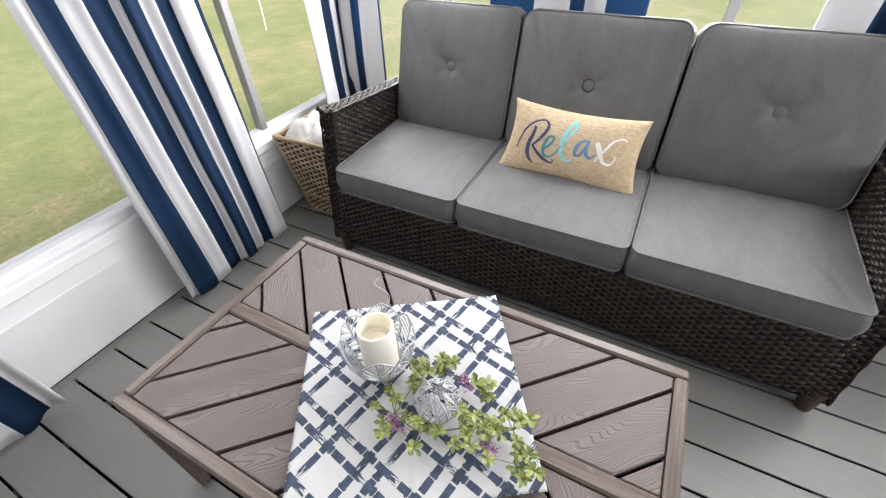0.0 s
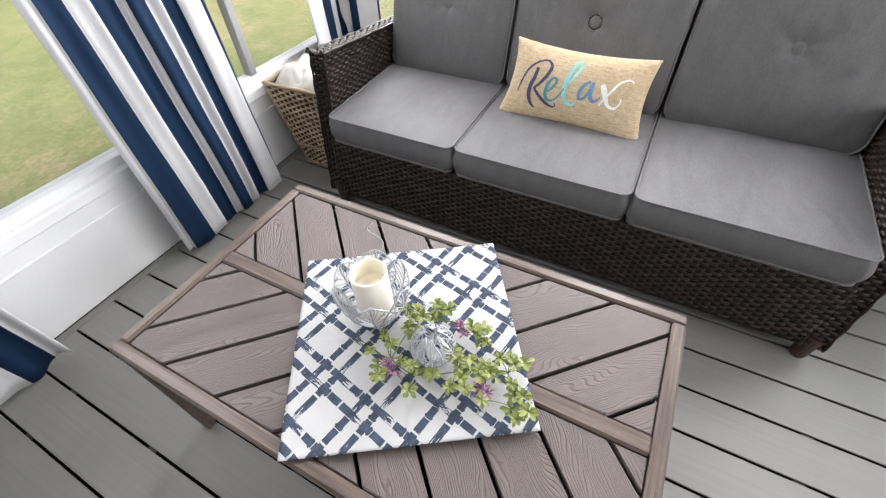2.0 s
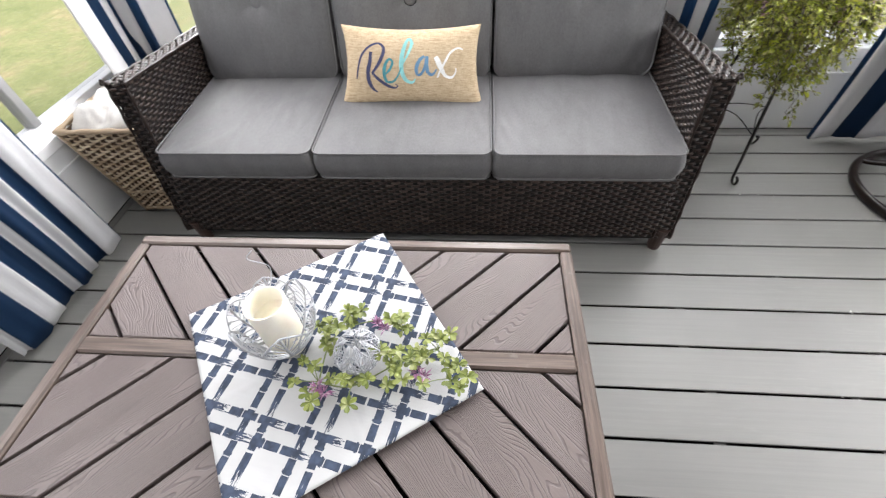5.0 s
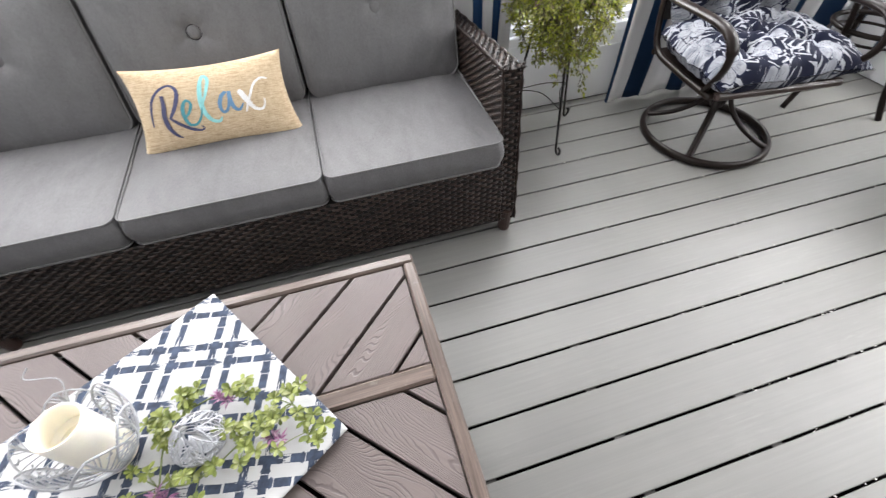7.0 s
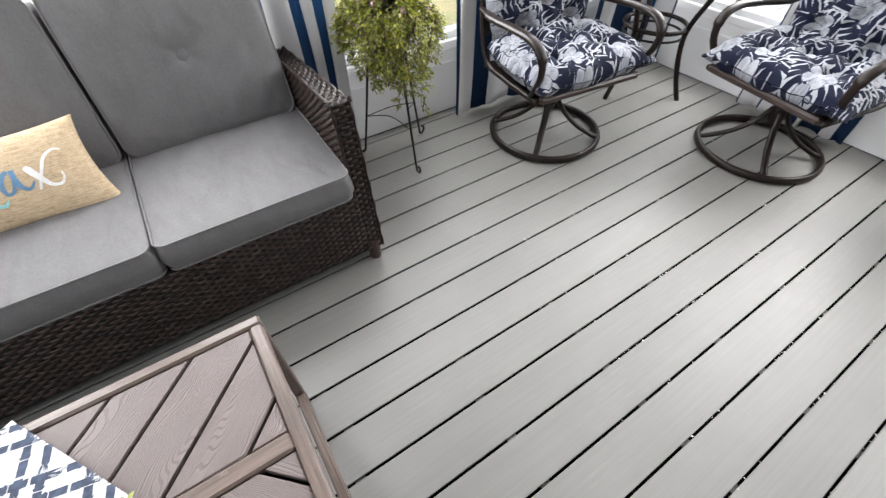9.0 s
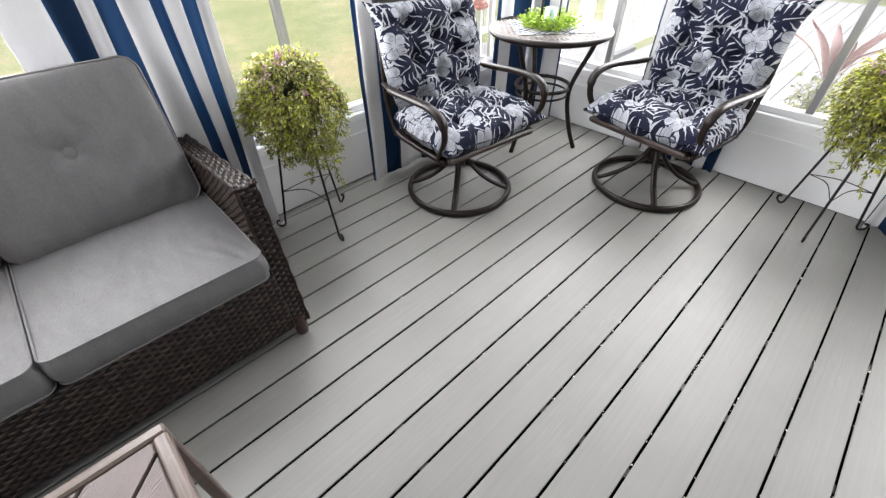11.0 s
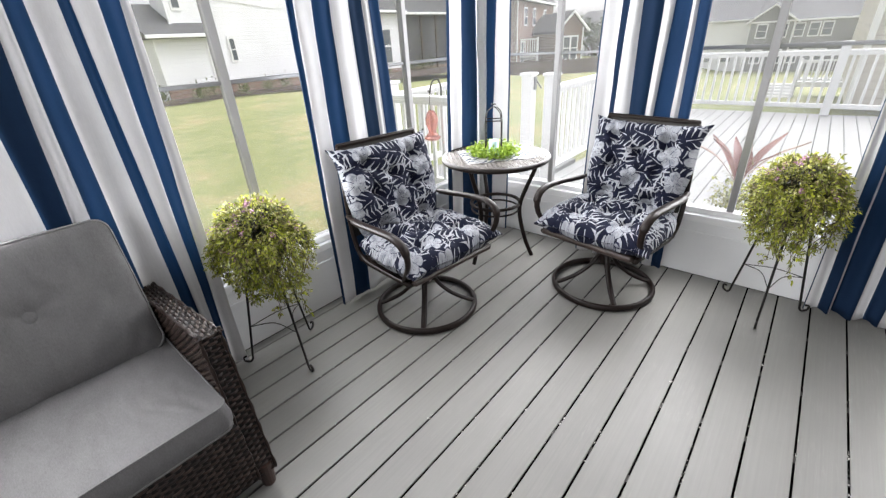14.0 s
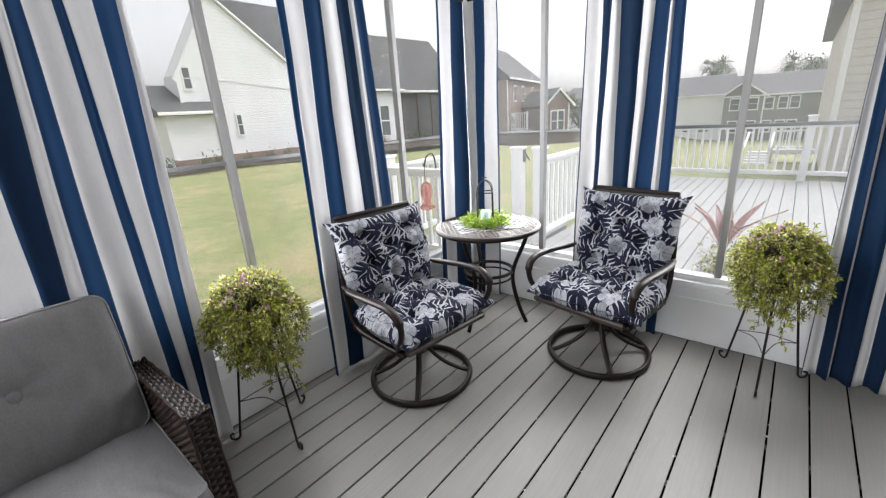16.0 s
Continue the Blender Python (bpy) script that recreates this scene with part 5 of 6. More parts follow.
def tufted(wid, lng, thick, tufts, seed, flare=0.03, ears=0.0, way=1):
    """A stuffed pad in its x-y plane: rounded corners, tufts pulled in, a ruffled rim; ears: how far the corners on the side `way` stick out."""
    r = random.Random(seed)
    off = Vector((r.uniform(0, 9), r.uniform(0, 9), 0))

    def surf(sgn):
        def fn(u, v):
            a, b = 2 * u - 1, 2 * v - 1
            # square to rounded square
            ra, rb = a * math.sqrt(1 - 0.22 * b * b), b * math.sqrt(1 - 0.22 * a * a)
            k = ears * max(0.0, way * b) ** 2
            tip = (abs(a) * abs(b)) ** 5
            ra, rb = ra + (a * (1.0 + 0.07 * tip) - ra) * min(1.0, k), rb + (b * (0.97 + 0.10 * tip) - rb) * min(1.0, k)
            edge = 1 + flare * noise.noise(Vector((a * 3.2, b * 3.2, 7)) + off)
            x, y = wid / 2 * ra * edge * (1 + 0.05 * ears * way * b), lng / 2 * rb * edge
            h = thick / 2 * max(0.0, (1 - a ** 4) * (1 - b ** 4)) ** 0.42
            for tx, ty in tufts:
                dx, dy = x - tx, y - ty
                d = math.hypot(dx, dy)
                h -= thick * 0.42 * math.exp(-(d / 0.030) ** 2) + thick * 0.16 * math.exp(-(d / 0.075) ** 2)
                h += 0.009 * math.cos(5 * math.atan2(dy, dx) + tx * 40) * math.exp(-((d - 0.05) / 0.04) ** 2)
            h += 0.014 * noise.noise(Vector((x * 12, y * 12, sgn)) + off) * (1 - a ** 6) * (1 - b ** 6)
            ruffle = 0.011 * noise.noise(Vector((a * 7, b * 7, 3)) + off) * max(abs(a), abs(b)) ** 4
            return (x, y, sgn * max(h, 0.002) - 0.010 * (abs(a) ** 6 + abs(b) ** 6) + ruffle)
        return fn
    return Geo().sheet(surf(1), 72, 68).sheet(surf(-1), 40, 40)


tx = [(-0.14, -0.10), (0.14, -0.10), (-0.14, 0.09), (0.14, 0.09), (0.0, 0.0)]
mat_seat = pose(0.008, -0.030, FZ + 0.078, 2, 0, 3)
cushion = part("seat_cushion", tufted(0.655, 0.530, 0.16, tx, 3, 0.05, 0.55, -1), M["print"], chair, "navy and white botanical print", smooth=True, m=mat_seat)
tb = [(-0.13, -0.15), (0.13, -0.15), (-0.13, 0.02), (0.13, 0.02), (0.0, -0.07), (0.0, 0.10), (-0.15, 0.17), (0.15, 0.17)]
part("back_cushion", tufted(0.585, 0.545, 0.165, tb, 5, 0.025, 1.0), M["print"], chair, "navy and white botanical print", smooth=True, m=pose(0, 0.214, FZ + 0.306, 75, 0, 0))
copy_thing(chair, CHAIR2)

# ---- side table with its centrepiece ----
SX, SY, SZ = 2.035, 0.345, 0.715
side_table = thing("side_table", "round dark bronze side table with a lattice metal top", "side table", pose(SX, SY, 0))
part("rim", Geo().tube(arc((0, 0, SZ - 0.016), 0.345, 0, 352, 44), 0.017, 8, closed=True), M["bronze"], side_table, smooth=True)
lat = Geo()
for k in range(-12, 13):
    t = k * 0.027
    h = math.sqrt(max(0, 0.338 ** 2 - t * t))
    for ang in (45, -45):
        m = Matrix.Rotation(radians(ang), 3, "Z")
        lat.tube([m @ Vector((t, -h, SZ - 0.006)), m @ Vector((t, h, SZ - 0.006))], 0.0055, 5)
part("lattice_top", lat, M["lattice"], side_table, smooth=True)
part("under_ring", Geo().tube(arc((0, 0, SZ - 0.03), 0.20, 0, 350, 35), 0.010, 6, closed=True), M["bronze"], side_table, smooth=True)
for a in (-73, 180, 54):
    d = Vector((math.cos(radians(a)), math.sin(radians(a)), 0))
    part("leg", Geo().tube(bezier([d * 0.285 + Vector((0, 0, SZ - 0.03)), d * 0.255 + Vector((0, 0, 0.60)), d * 0.185 + Vector((0, 0, 0.42)), d * 0.175 + Vector((0, 0, 0.30)), d * 0.215 + Vector((0, 0, 0.13)), d * 0.268 + Vector((0, 0, 0.0))], 6), 0.0145, 8), M["bronze"], side_table, smooth=True)
part("brace_ring", Geo().tube(arc((0, 0, 0.38), 0.168, 0, 350, 35), 0.012, 8, closed=True), M["bronze"], side_table, smooth=True)
part("brace_ring", Geo().tube(arc((0, 0, 0.335), 0.165, 0, 350, 35), 0.007, 8, closed=True), M["bronze"], side_table, smooth=True)
solo("table_napkin", Geo().sheet(lambda u, v: (SX + 0.46 * (u - 0.5), SY + 0.36 * (v - 0.5), SZ + 0.003 + 0.002 * math.sin(20 * u)), 16, 12), M["cloth"], "white cloth with navy lines under the lantern", "napkin", m=None)
bpy.data.objects["table_napkin"].matrix_basis = pose(SX, SY, 0, 0, 0, -40) @ pose(-SX, -SY, 0)
wreath = thing("green_wreath", "bright green artificial leaf ring round a small lantern", "wreath", pose(SX - 0.02, SY + 0.0, SZ + 0.004))
g, r = Geo(), random.Random(21)
for _ in range(1500):
    a, rr = r.uniform(0, 6.283), r.gauss(0.112, 0.026)
    p = Vector((rr * math.cos(a), rr * math.sin(a), abs(r.gauss(0.026, 0.018))))
    g.leaf(p, Vector((r.gauss(0, 1) + math.cos(a), r.gauss(0, 1) + math.sin(a), r.uniform(0.2, 1.6))), Vector((r.gauss(0, 0.6), r.gauss(0, 0.6), 1)), r.uniform(0.016, 0.028), 0.68)
part("foliage", g, island_colours("bright_leaf", [(0.18, 0.29, 0.02), (0.34, 0.46, 0.06), (0.25, 0.38, 0.03), (0.12, 0.2, 0.015)], 0.5, 0.15, trans=0.25), wreath, tidy=False)["kind"] = "stuff"
lantern = thing("lantern", "small open black metal candle lantern on the side table", "lantern", pose(SX - 0.02, SY, SZ + 0.004, 0, 0, 30))
for z in (0.004, 0.225):
    part("hoop", Geo().tube([(-0.05, -0.05, z), (0.05, -0.05, z), (0.05, 0.05, z), (-0.05, 0.05, z)], 0.004, 6, closed=True), M["iron"], lantern)
for sx in (-1, 1):
    for sy in (-1, 1):
        part("upright", Geo().tube([(sx * 0.05, sy * 0.05, 0.004), (sx * 0.05, sy * 0.05, 0.225)], 0.004, 6), M["iron"], lantern)
for w in (0, 90):
    m = Matrix.Rotation(radians(w), 3, "Z")
    part("arch", Geo().tube([m @ Vector(p) for p in bezier([(-0.05, -0.05, 0.225), (-0.04, -0.04, 0.275), (0, 0, 0.305), (0.04, 0.04, 0.275), (0.05, 0.05, 0.225)], 5)], 0.0035, 6), M["iron"], lantern, smooth=True)
part("finial", Geo().tube(arc((0, 0, 0.32), 0.014, 0, 340, 17), 0.003, 6, closed=True), M["iron"], lantern)
solo("candle", Geo().lathe([(0.0, 0.006), (0.032, 0.006), (0.033, 0.01), (0.033, 0.092), (0.030, 0.097), (0.0, 0.094)], 24, (SX - 0.02, SY, SZ + 0.004)), M["glass_blue"], "pale blue pillar candle inside the small lantern", "candle", smooth=True)

# ---- topiaries on iron stands ----
P1, P2 = pose(0.458, 0.565, 0, 0, 0, 0), pose(2.236, -1.25, 0, 0, 0, -86)
stand = thing("plant_stand", "black wrought iron three-legged plant stand with curled feet", "plant stand", P1, "plant stands")
for a in (-94, 26, 146):
    d = Vector((math.cos(radians(a)), math.sin(radians(a)), 0))
    up = Vector((0, 0, 1))
    foot = [d * 0.095 + up * 0.62, d * 0.105 + up * 0.5, d * 0.145 + up * 0.25, d * 0.178 + up * 0.06, d * 0.185 + up * 0.02, d * 0.20 + up * 0.006, d * 0.222 + up * 0.014, d * 0.225 + up * 0.036, d * 0.208 + up * 0.042]
    part("leg", Geo().tube(bezier(foot, 6), 0.0058, 8), M["iron"], stand, smooth=True)
    d2 = Vector((math.cos(radians(a + 120)), math.sin(radians(a + 120)), 0))
    part("cross_wire", Geo().tube(bezier([d * 0.15 + up * 0.21, (d + d2) * 0.055 + up * 0.235, d2 * 0.15 + up * 0.21], 8), 0.0022, 6), M["iron"], stand, smooth=True)
part("hoop", Geo().tube(arc((0, 0, 0.60), 0.10, 0, 350, 35), 0.005, 8, closed=True), M["iron"], stand, smooth=True)
copy_thing(stand, P2)

plant = thing("topiary_plant", "artificial bushy trailing plant with tiny leaves and purple flowers", "potted plant", P1, "topiaries")
part("pot", Geo().lathe([(0.0, 0.50), (0.06, 0.50), (0.088, 0.62), (0.092, 0.625), (0.084, 0.625), (0.0, 0.61)], 24), plain("dark_green_pot", (0.02, 0.03, 0.015), 0.7), plant, smooth=True)
r = random.Random(31)
fl, st = Geo(), Geo()


def sprig(p, out, length, n, size, droop, leaf_mesh):
    """A thin twig that arches over, set with small leaves all round."""
    out = out.normalized()
    line = bezier([p, p + out * length * 0.5 + Vector((0, 0, 0.10 * length)), p + out * length * 0.85 - Vector((0, 0, droop * length))], 6)
    st.tube([line[0], line[4], line[8], line[12]], 0.0009, 3, cap=False)
    for k in range(n):
        f = (k + r.random()) / n
        q = line[min(12, int(3 + 10 * f))]
        along = (line[12] - line[6]).normalized()
        side = Vector((r.gauss(0, 1), r.gauss(0, 1), r.gauss(0, 1)))
        d = along * 0.75 + side.normalized() * 0.85 + out * 0.35
        leaf_mesh.leaf(q + side * 0.0022, d, Vector((r.gauss(0, 1), r.gauss(0, 1), 1.5)), size * r.uniform(0.6, 1.35) * (1.1 - 0.35 * f), 0.44)


g, inner_g, CROWN = Geo(), Geo(), Vector((0, 0, 0.69))
for i in range(560):
    a, e = r.uniform(0, 6.283), math.asin(r.uniform(-0.45, 1.0))
    o = Vector((math.cos(a) * math.cos(e), math.sin(a) * math.cos(e), math.sin(e)))
    rad = r.uniform(0.60, 0.86) * (1.0 + 0.30 * noise.noise(o * 3.0))
    p = CROWN + Vector((o.x * 0.156, o.y * 0.156, o.z * 0.148)) * rad
    sprig(p, o + Vector((r.gauss(0, 0.25), r.gauss(0, 0.25), r.gauss(0, 0.25))), r.uniform(0.045, 0.085), 13, 0.0205, r.uniform(0.0, 0.7), g)
    if r.random() < 0.13:
        c = CROWN + Vector((o.x, o.y, o.z)) * 0.150 * (rad + 0.28)
        for _ in range(16):
            fl.leaf(c + Vector((r.gauss(0, 0.006), r.gauss(0, 0.006), r.gauss(0, 0.006))), o + Vector((r.gauss(0, 0.7), r.gauss(0, 0.7), r.gauss(0, 0.7))), Vector((0, 0, 1)), 0.013, 0.55)
tresses = [r.uniform(0, 6.283) for _ in range(9)]
for i in range(78):
    # trailing strands gathered into tresses, longest towards the front
    a = tresses[i % 9] + r.gauss(0, 0.16)
    front = max(0.0, math.cos(a + 1.35))
    reach = 0.134 + 0.05 * r.random()
    low = 0.60 - r.uniform(0.0, 0.20) - 0.20 * r.random() * front ** 4
    o = Vector((math.cos(a), math.sin(a), 0))
    line = bezier([o * 0.08 + Vector((0, 0, 0.70)), o * reach + Vector((0, 0, 0.69)), o * (reach + 0.022) + Vector((0, 0, 0.5 * (0.70 + low))), o * (reach - 0.02 + r.uniform(-0.03, 0.03)) + Vector((0, 0, low))], 6)
    st.tube(line, 0.0013, 4)
    for p in line[4:]:
        sprig(p, o * 0.6 + Vector((r.gauss(0, 0.9), r.gauss(0, 0.9), r.gauss(-0.1, 0.5))), r.uniform(0.028, 0.055), 9, 0.0185, 0.2, g)
# inner sprigs, coloured dark to paint the crown's inner shade
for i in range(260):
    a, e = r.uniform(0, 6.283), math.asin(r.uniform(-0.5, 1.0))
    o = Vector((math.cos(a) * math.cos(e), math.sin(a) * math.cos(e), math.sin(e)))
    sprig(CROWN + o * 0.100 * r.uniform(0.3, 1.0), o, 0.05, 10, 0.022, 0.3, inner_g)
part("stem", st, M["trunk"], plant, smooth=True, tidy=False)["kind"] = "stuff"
part("inner_foliage", inner_g, M["leaf_shaded"], plant, "leaves and twigs inside the crown, coloured dark for the shade there", tidy=False)["kind"] = "stuff"
part("foliage", g, M["leaf2"], plant, tidy=False)["kind"] = "stuff"
part("blossom", fl, M["petal"], plant, tidy=False)["kind"] = "stuff"
copy_thing(plant, P2)

# ---- outdoors: deck, railings, feeder, houses, trees ----
deck = thing("deck", "pale grey outdoor deck beside the porch", "deck", kind="structure")
part("underside", Geo().box((5.85, -1.6, -0.14), (6.5, 5.0, 0.12)), M["under"], deck)
me = mesh_of("deck_board", Geo().box((0, 0, -0.0125), (6.5, 0.139, 0.025), 0.004), M["deck_out"])
for k in range(34):
    ob = new("deck_board", me)
    ob.parent = deck
    ob.matrix_basis = pose(5.86, 0.80 - 0.146 * k, -0.012)
landing = thing("landing", "pale grey stair landing north of the deck", "deck", kind="structure")
part("platform", Geo().box((3.76, 1.62, -0.07), (1.98, 1.36, 0.12)), M["deck_out"], landing)


def railing(p0, p1, posts=True, baseboard=True):
    """White vinyl railing between two points of the plan."""
    a, b = Vector((*p0, 0)), Vector((*p1, 0))
    d = (b - a)
    ln = d.length
    yaw = math.degrees(math.atan2(d.y, d.x))
    root = thing("deck_railing", "white vinyl deck railing with square balusters", "railing", pose(a.x, a.y, 0, 0, 0, yaw), "deck railings")
    part("top_rail", Geo().box((ln / 2, 0, 0.93), (ln, 0.09, 0.045), 0.008).box((ln / 2, 0, 0.89), (ln, 0.05, 0.04), 0.005), M["vinyl"], root)
    part("bottom_rail", Geo().box((ln / 2, 0, 0.12), (ln, 0.05, 0.07), 0.006), M["vinyl"], root)
    nb = int(ln / 0.125)
    me_b = mesh_of("baluster", Geo().box((0, 0, 0.51), (0.036, 0.036, 0.72), 0.004), M["vinyl"])
    for i in range(nb):
        ob = new("baluster", me_b)
        ob.parent = root
        ob.matrix_basis = pose((i + 0.5) * ln / nb, 0, 0)
    if posts:
        n = max(1, round(ln / 1.9))
        for i in range(n + 1):
            part("post", Geo().box((i * ln / n, 0, 0.51), (0.115, 0.115, 1.06), 0.006).box((i * ln / n, 0, 1.055), (0.145, 0.145, 0.03), 0.008), M["vinyl"], root)
    return root


railing((3.84, 0.87), (9.1, 0.87))
railing((9.1, 0.87), (9.1, -3.6))
railing((2.85, 2.20), (2.85, 1.04))
railing((2.92, 2.24), (4.70, 2.40))
gate_post = thing("gate_post", "white vinyl post beside the deck railing with a grey latch", "post", pose(3.84, 1.13, -0.012))
part("shaft", Geo().box((0, 0, 0.53), (0.115, 0.115, 1.06), 0.006), M["vinyl"], gate_post)
part("cap", Geo().box((0, 0, 1.068), (0.145, 0.145, 0.03), 0.008), M["vinyl"], gate_post)
part("latch", Geo().box((0.02, -0.065, 0.98), (0.05, 0.016, 0.13), 0.004).tube([(0.02, -0.07, 1.02), (0.03, -0.13, 0.93)], 0.009, 6), M["bar"], gate_post, "grey metal latch")
feeder = thing("bird_feeder", "red plastic hummingbird feeder hanging from a wire hook", "bird feeder", pose(2.70, 1.50, -0.02))
part("bottle", Geo().lathe([(0.0, 0.865), (0.02, 0.865), (0.045, 0.84), (0.060, 0.79), (0.058, 0.74), (0.042, 0.70), (0.034, 0.67), (0.0, 0.67)], 20), M["red"], feeder, smooth=True)
part("dish", Geo().lathe([(0.0, 0.59), (0.05, 0.592), (0.076, 0.605), (0.078, 0.622), (0.045, 0.655), (0.03, 0.672), (0.0, 0.672)], 24), M["red"], feeder, smooth=True)
part("hook", Geo().tube(bezier([(0.155, 0, 0.96), (0.155, 0, 1.05), (0.12, 0, 1.12), (0.05, 0, 1.115), (0.01, 0, 1.06), (0.0, 0, 1.02), (-0.025, 0, 1.04)], 6), 0.008, 6), M["iron"], feeder, smooth=True)
part("hanger_wire", Geo().tube([(0.0, 0, 1.02), (-0.012, 0, 0.93), (0.0, 0, 0.86)], 0.003, 6), M["iron"], feeder)

planter = thing("outdoor_plant", "red-leaved potted plant with green filler on the deck", "potted plant", pose(3.05, -0.93, -0.012))
part("pot", Geo().lathe([(0.0, 0.0), (0.12, 0.0), (0.16, 0.26), (0.17, 0.28), (0.15, 0.28), (0.0, 0.26)], 24), plain("pale_pot", (0.5, 0.5, 0.48), 0.6), planter, smooth=True)
g, r = Geo(), random.Random(41)
for i in range(9):
    a, e = i * 2.4, 0.5 + 0.4 * r.random()
    d = Vector((math.cos(a) * e, math.sin(a) * e, 1.0))
    p = Vector((0, 0, 0.45))
    g.tube([(0, 0, 0.26), (0, 0, 0.50)], 0.008, 6)
    s = d.cross(Vector((0, 0, 1))).normalized()
    L = r.uniform(0.30, 0.42)
    line = bezier([p, p + d * L * 0.5, p + d * L * 0.8 + Vector((d.x, d.y, 0)) * 0.12], 5)
    vs = []
    for k, q in enumerate(line):
        w = 0.028 * math.sin(math.pi * min(0.98, (k + 0.6) / len(line)))
        vs += [q - s * w, q + Vector((0, 0, -0.008)), q + s * w]
    g.add(vs, [f for k in range(len(line) - 1) for f in ((3 * k, 3 * k + 3, 3 * k + 4, 3 * k + 1), (3 * k + 1, 3 * k + 4, 3 * k + 5, 3 * k + 2))])
part("red_leaves", g, M["red_leaf"], planter, "long pointed red leaves", smooth=True, tidy=False)
g = Geo()
for _ in range(900):
    a = r.uniform(0, 6.283)
    p = Vector((0.16 * math.cos(a) * r.random(), 0.16 * math.sin(a) * r.random(), 0.27 + abs(r.gauss(0, 0.10))))
    g.leaf(p, Vector((r.gauss(0, 1), r.gauss(0, 1), 0.8)), Vector((0, 0, 1)), r.uniform(0.02, 0.04), 0.5)
part("filler", g, M["leaf2"], planter, "small green and cream leaves", tidy=False)["kind"] = "stuff"


def house(m, w, d, h, rise, wall_mat, roof_mat, windows, label, gable_x=True, base=None):
    """A house in its own axes: x along the front, y to the back, front face at y = 0; windows: (x, z, width, height) on the front."""
    root = thing("house", label, "house", m)
    part("wall", Geo().box((w / 2, d / 2, h / 2), (w, d, h), 0.02), M[wall_mat], root)
    o = 0.35
    g = Geo()
    if gable_x is None:
        pass
    elif gable_x:
        # ridge along x
        g.add([(-o, -o, h), (w + o, -o, h), (w + o, d / 2, h + rise), (-o, d / 2, h + rise), (-o, d + o, h), (w + o, d + o, h), (-o, -o, h - 0.2), (w + o, -o, h - 0.2), (-o, d + o, h - 0.2), (w + o, d + o, h - 0.2)],
              [(0, 1, 2, 3), (3, 2, 5, 4), (6, 7, 1, 0), (8, 9, 5, 4), (6, 7, 9, 8), (0, 3, 4, 8, 6), (1, 2, 5, 9, 7)])
        part("roof", g, M[roof_mat], root)
    else:
        # ridge along y, the gable faces the front
        gg = Geo().add([(0, 0, h), (w, 0, h), (w / 2, 0, h + rise), (0, d, h), (w, d, h), (w / 2, d, h + rise)], [(0, 1, 2), (3, 4, 5), (0, 2, 5, 3), (1, 2, 5, 4), (0, 1, 4, 3)])
        part("gable", gg, M[wall_mat], root)
        k = rise / (w / 2)
        t = 0.18
        g.add([(-o, -o, h - k * o), (w / 2, -o, h + rise), (w / 2, d + o, h + rise), (-o, d + o, h - k * o), (-o, -o, h - k * o + t), (w / 2, -o, h + rise + t), (w / 2, d + o, h + rise + t), (-o, d + o, h - k * o + t)],
              [(0, 1, 2, 3), (4, 5, 6, 7), (0, 1, 5, 4), (1, 2, 6, 5), (2, 3, 7, 6), (3, 0, 4, 7)])
        g.add([(w + o, -o, h - k * o), (w / 2, -o, h + rise), (w / 2, d + o, h + rise), (w + o, d + o, h - k * o), (w + o, -o, h - k * o + t), (w / 2, -o, h + rise + t), (w / 2, d + o, h + rise + t), (w + o, d + o, h - k * o + t)],
              [(0, 1, 2, 3), (4, 5, 6, 7), (0, 1, 5, 4), (1, 2, 6, 5), (2, 3, 7, 6), (3, 0, 4, 7)])
        part("roof", g, M[roof_mat], root)
    if gable_x:
        part("gutter", Geo().box((w / 2, -o - 0.05, h - 0.10), (w + 2 * o, 0.13, 0.16), 0.02), M["vinyl"], root)
    elif gable_x is False:
        part("rake_trim", Geo().tube([(-o, -o - 0.03, h - rise / (w / 2) * o + 0.05), (w / 2, -o - 0.03, h + rise + 0.05), (w + o, -o - 0.03, h - rise / (w / 2) * o + 0.05)], 0.10, 6), M["vinyl"], root)
    for x in (0.06, w - 0.06):
        part("corner_trim", Geo().box((x, -0.02, h / 2), (0.13, 0.05, h - 0.02), 0.01), M["vinyl"], root)
    if base:
        part("foundation", Geo().box((w / 2, -0.04, 0.3), (w + 0.02, 0.08, 0.6), 0.01), M[base], root)
    for x, z, ww, hh in windows:
        wi = part("window", Geo().box((x, -0.03, z + hh / 2), (ww + 0.2, 0.06, hh + 0.2), 0.01), M["vinyl"], root)
        part("pane", Geo().box((x, -0.065, z + hh * 0.75), (ww, 0.02, hh * 0.46), 0.005), M["pane_dark"], wi)
        part("pane", Geo().box((x, -0.065, z + hh * 0.25), (ww, 0.02, hh * 0.46), 0.005), M["pane_dark"], wi)
    return root


G0 = -0.55
main = house(pose(8.9, 24.0, G0), 13.0, 2.0, 4.9, 3.4, "siding_white", "roof_dark", [(0.42, 4.15, 0.32, 1.05), (2.75, 1.65, 0.24, 1.1)], "white sided two-storey house with a grey shingle roof", None, "brick")
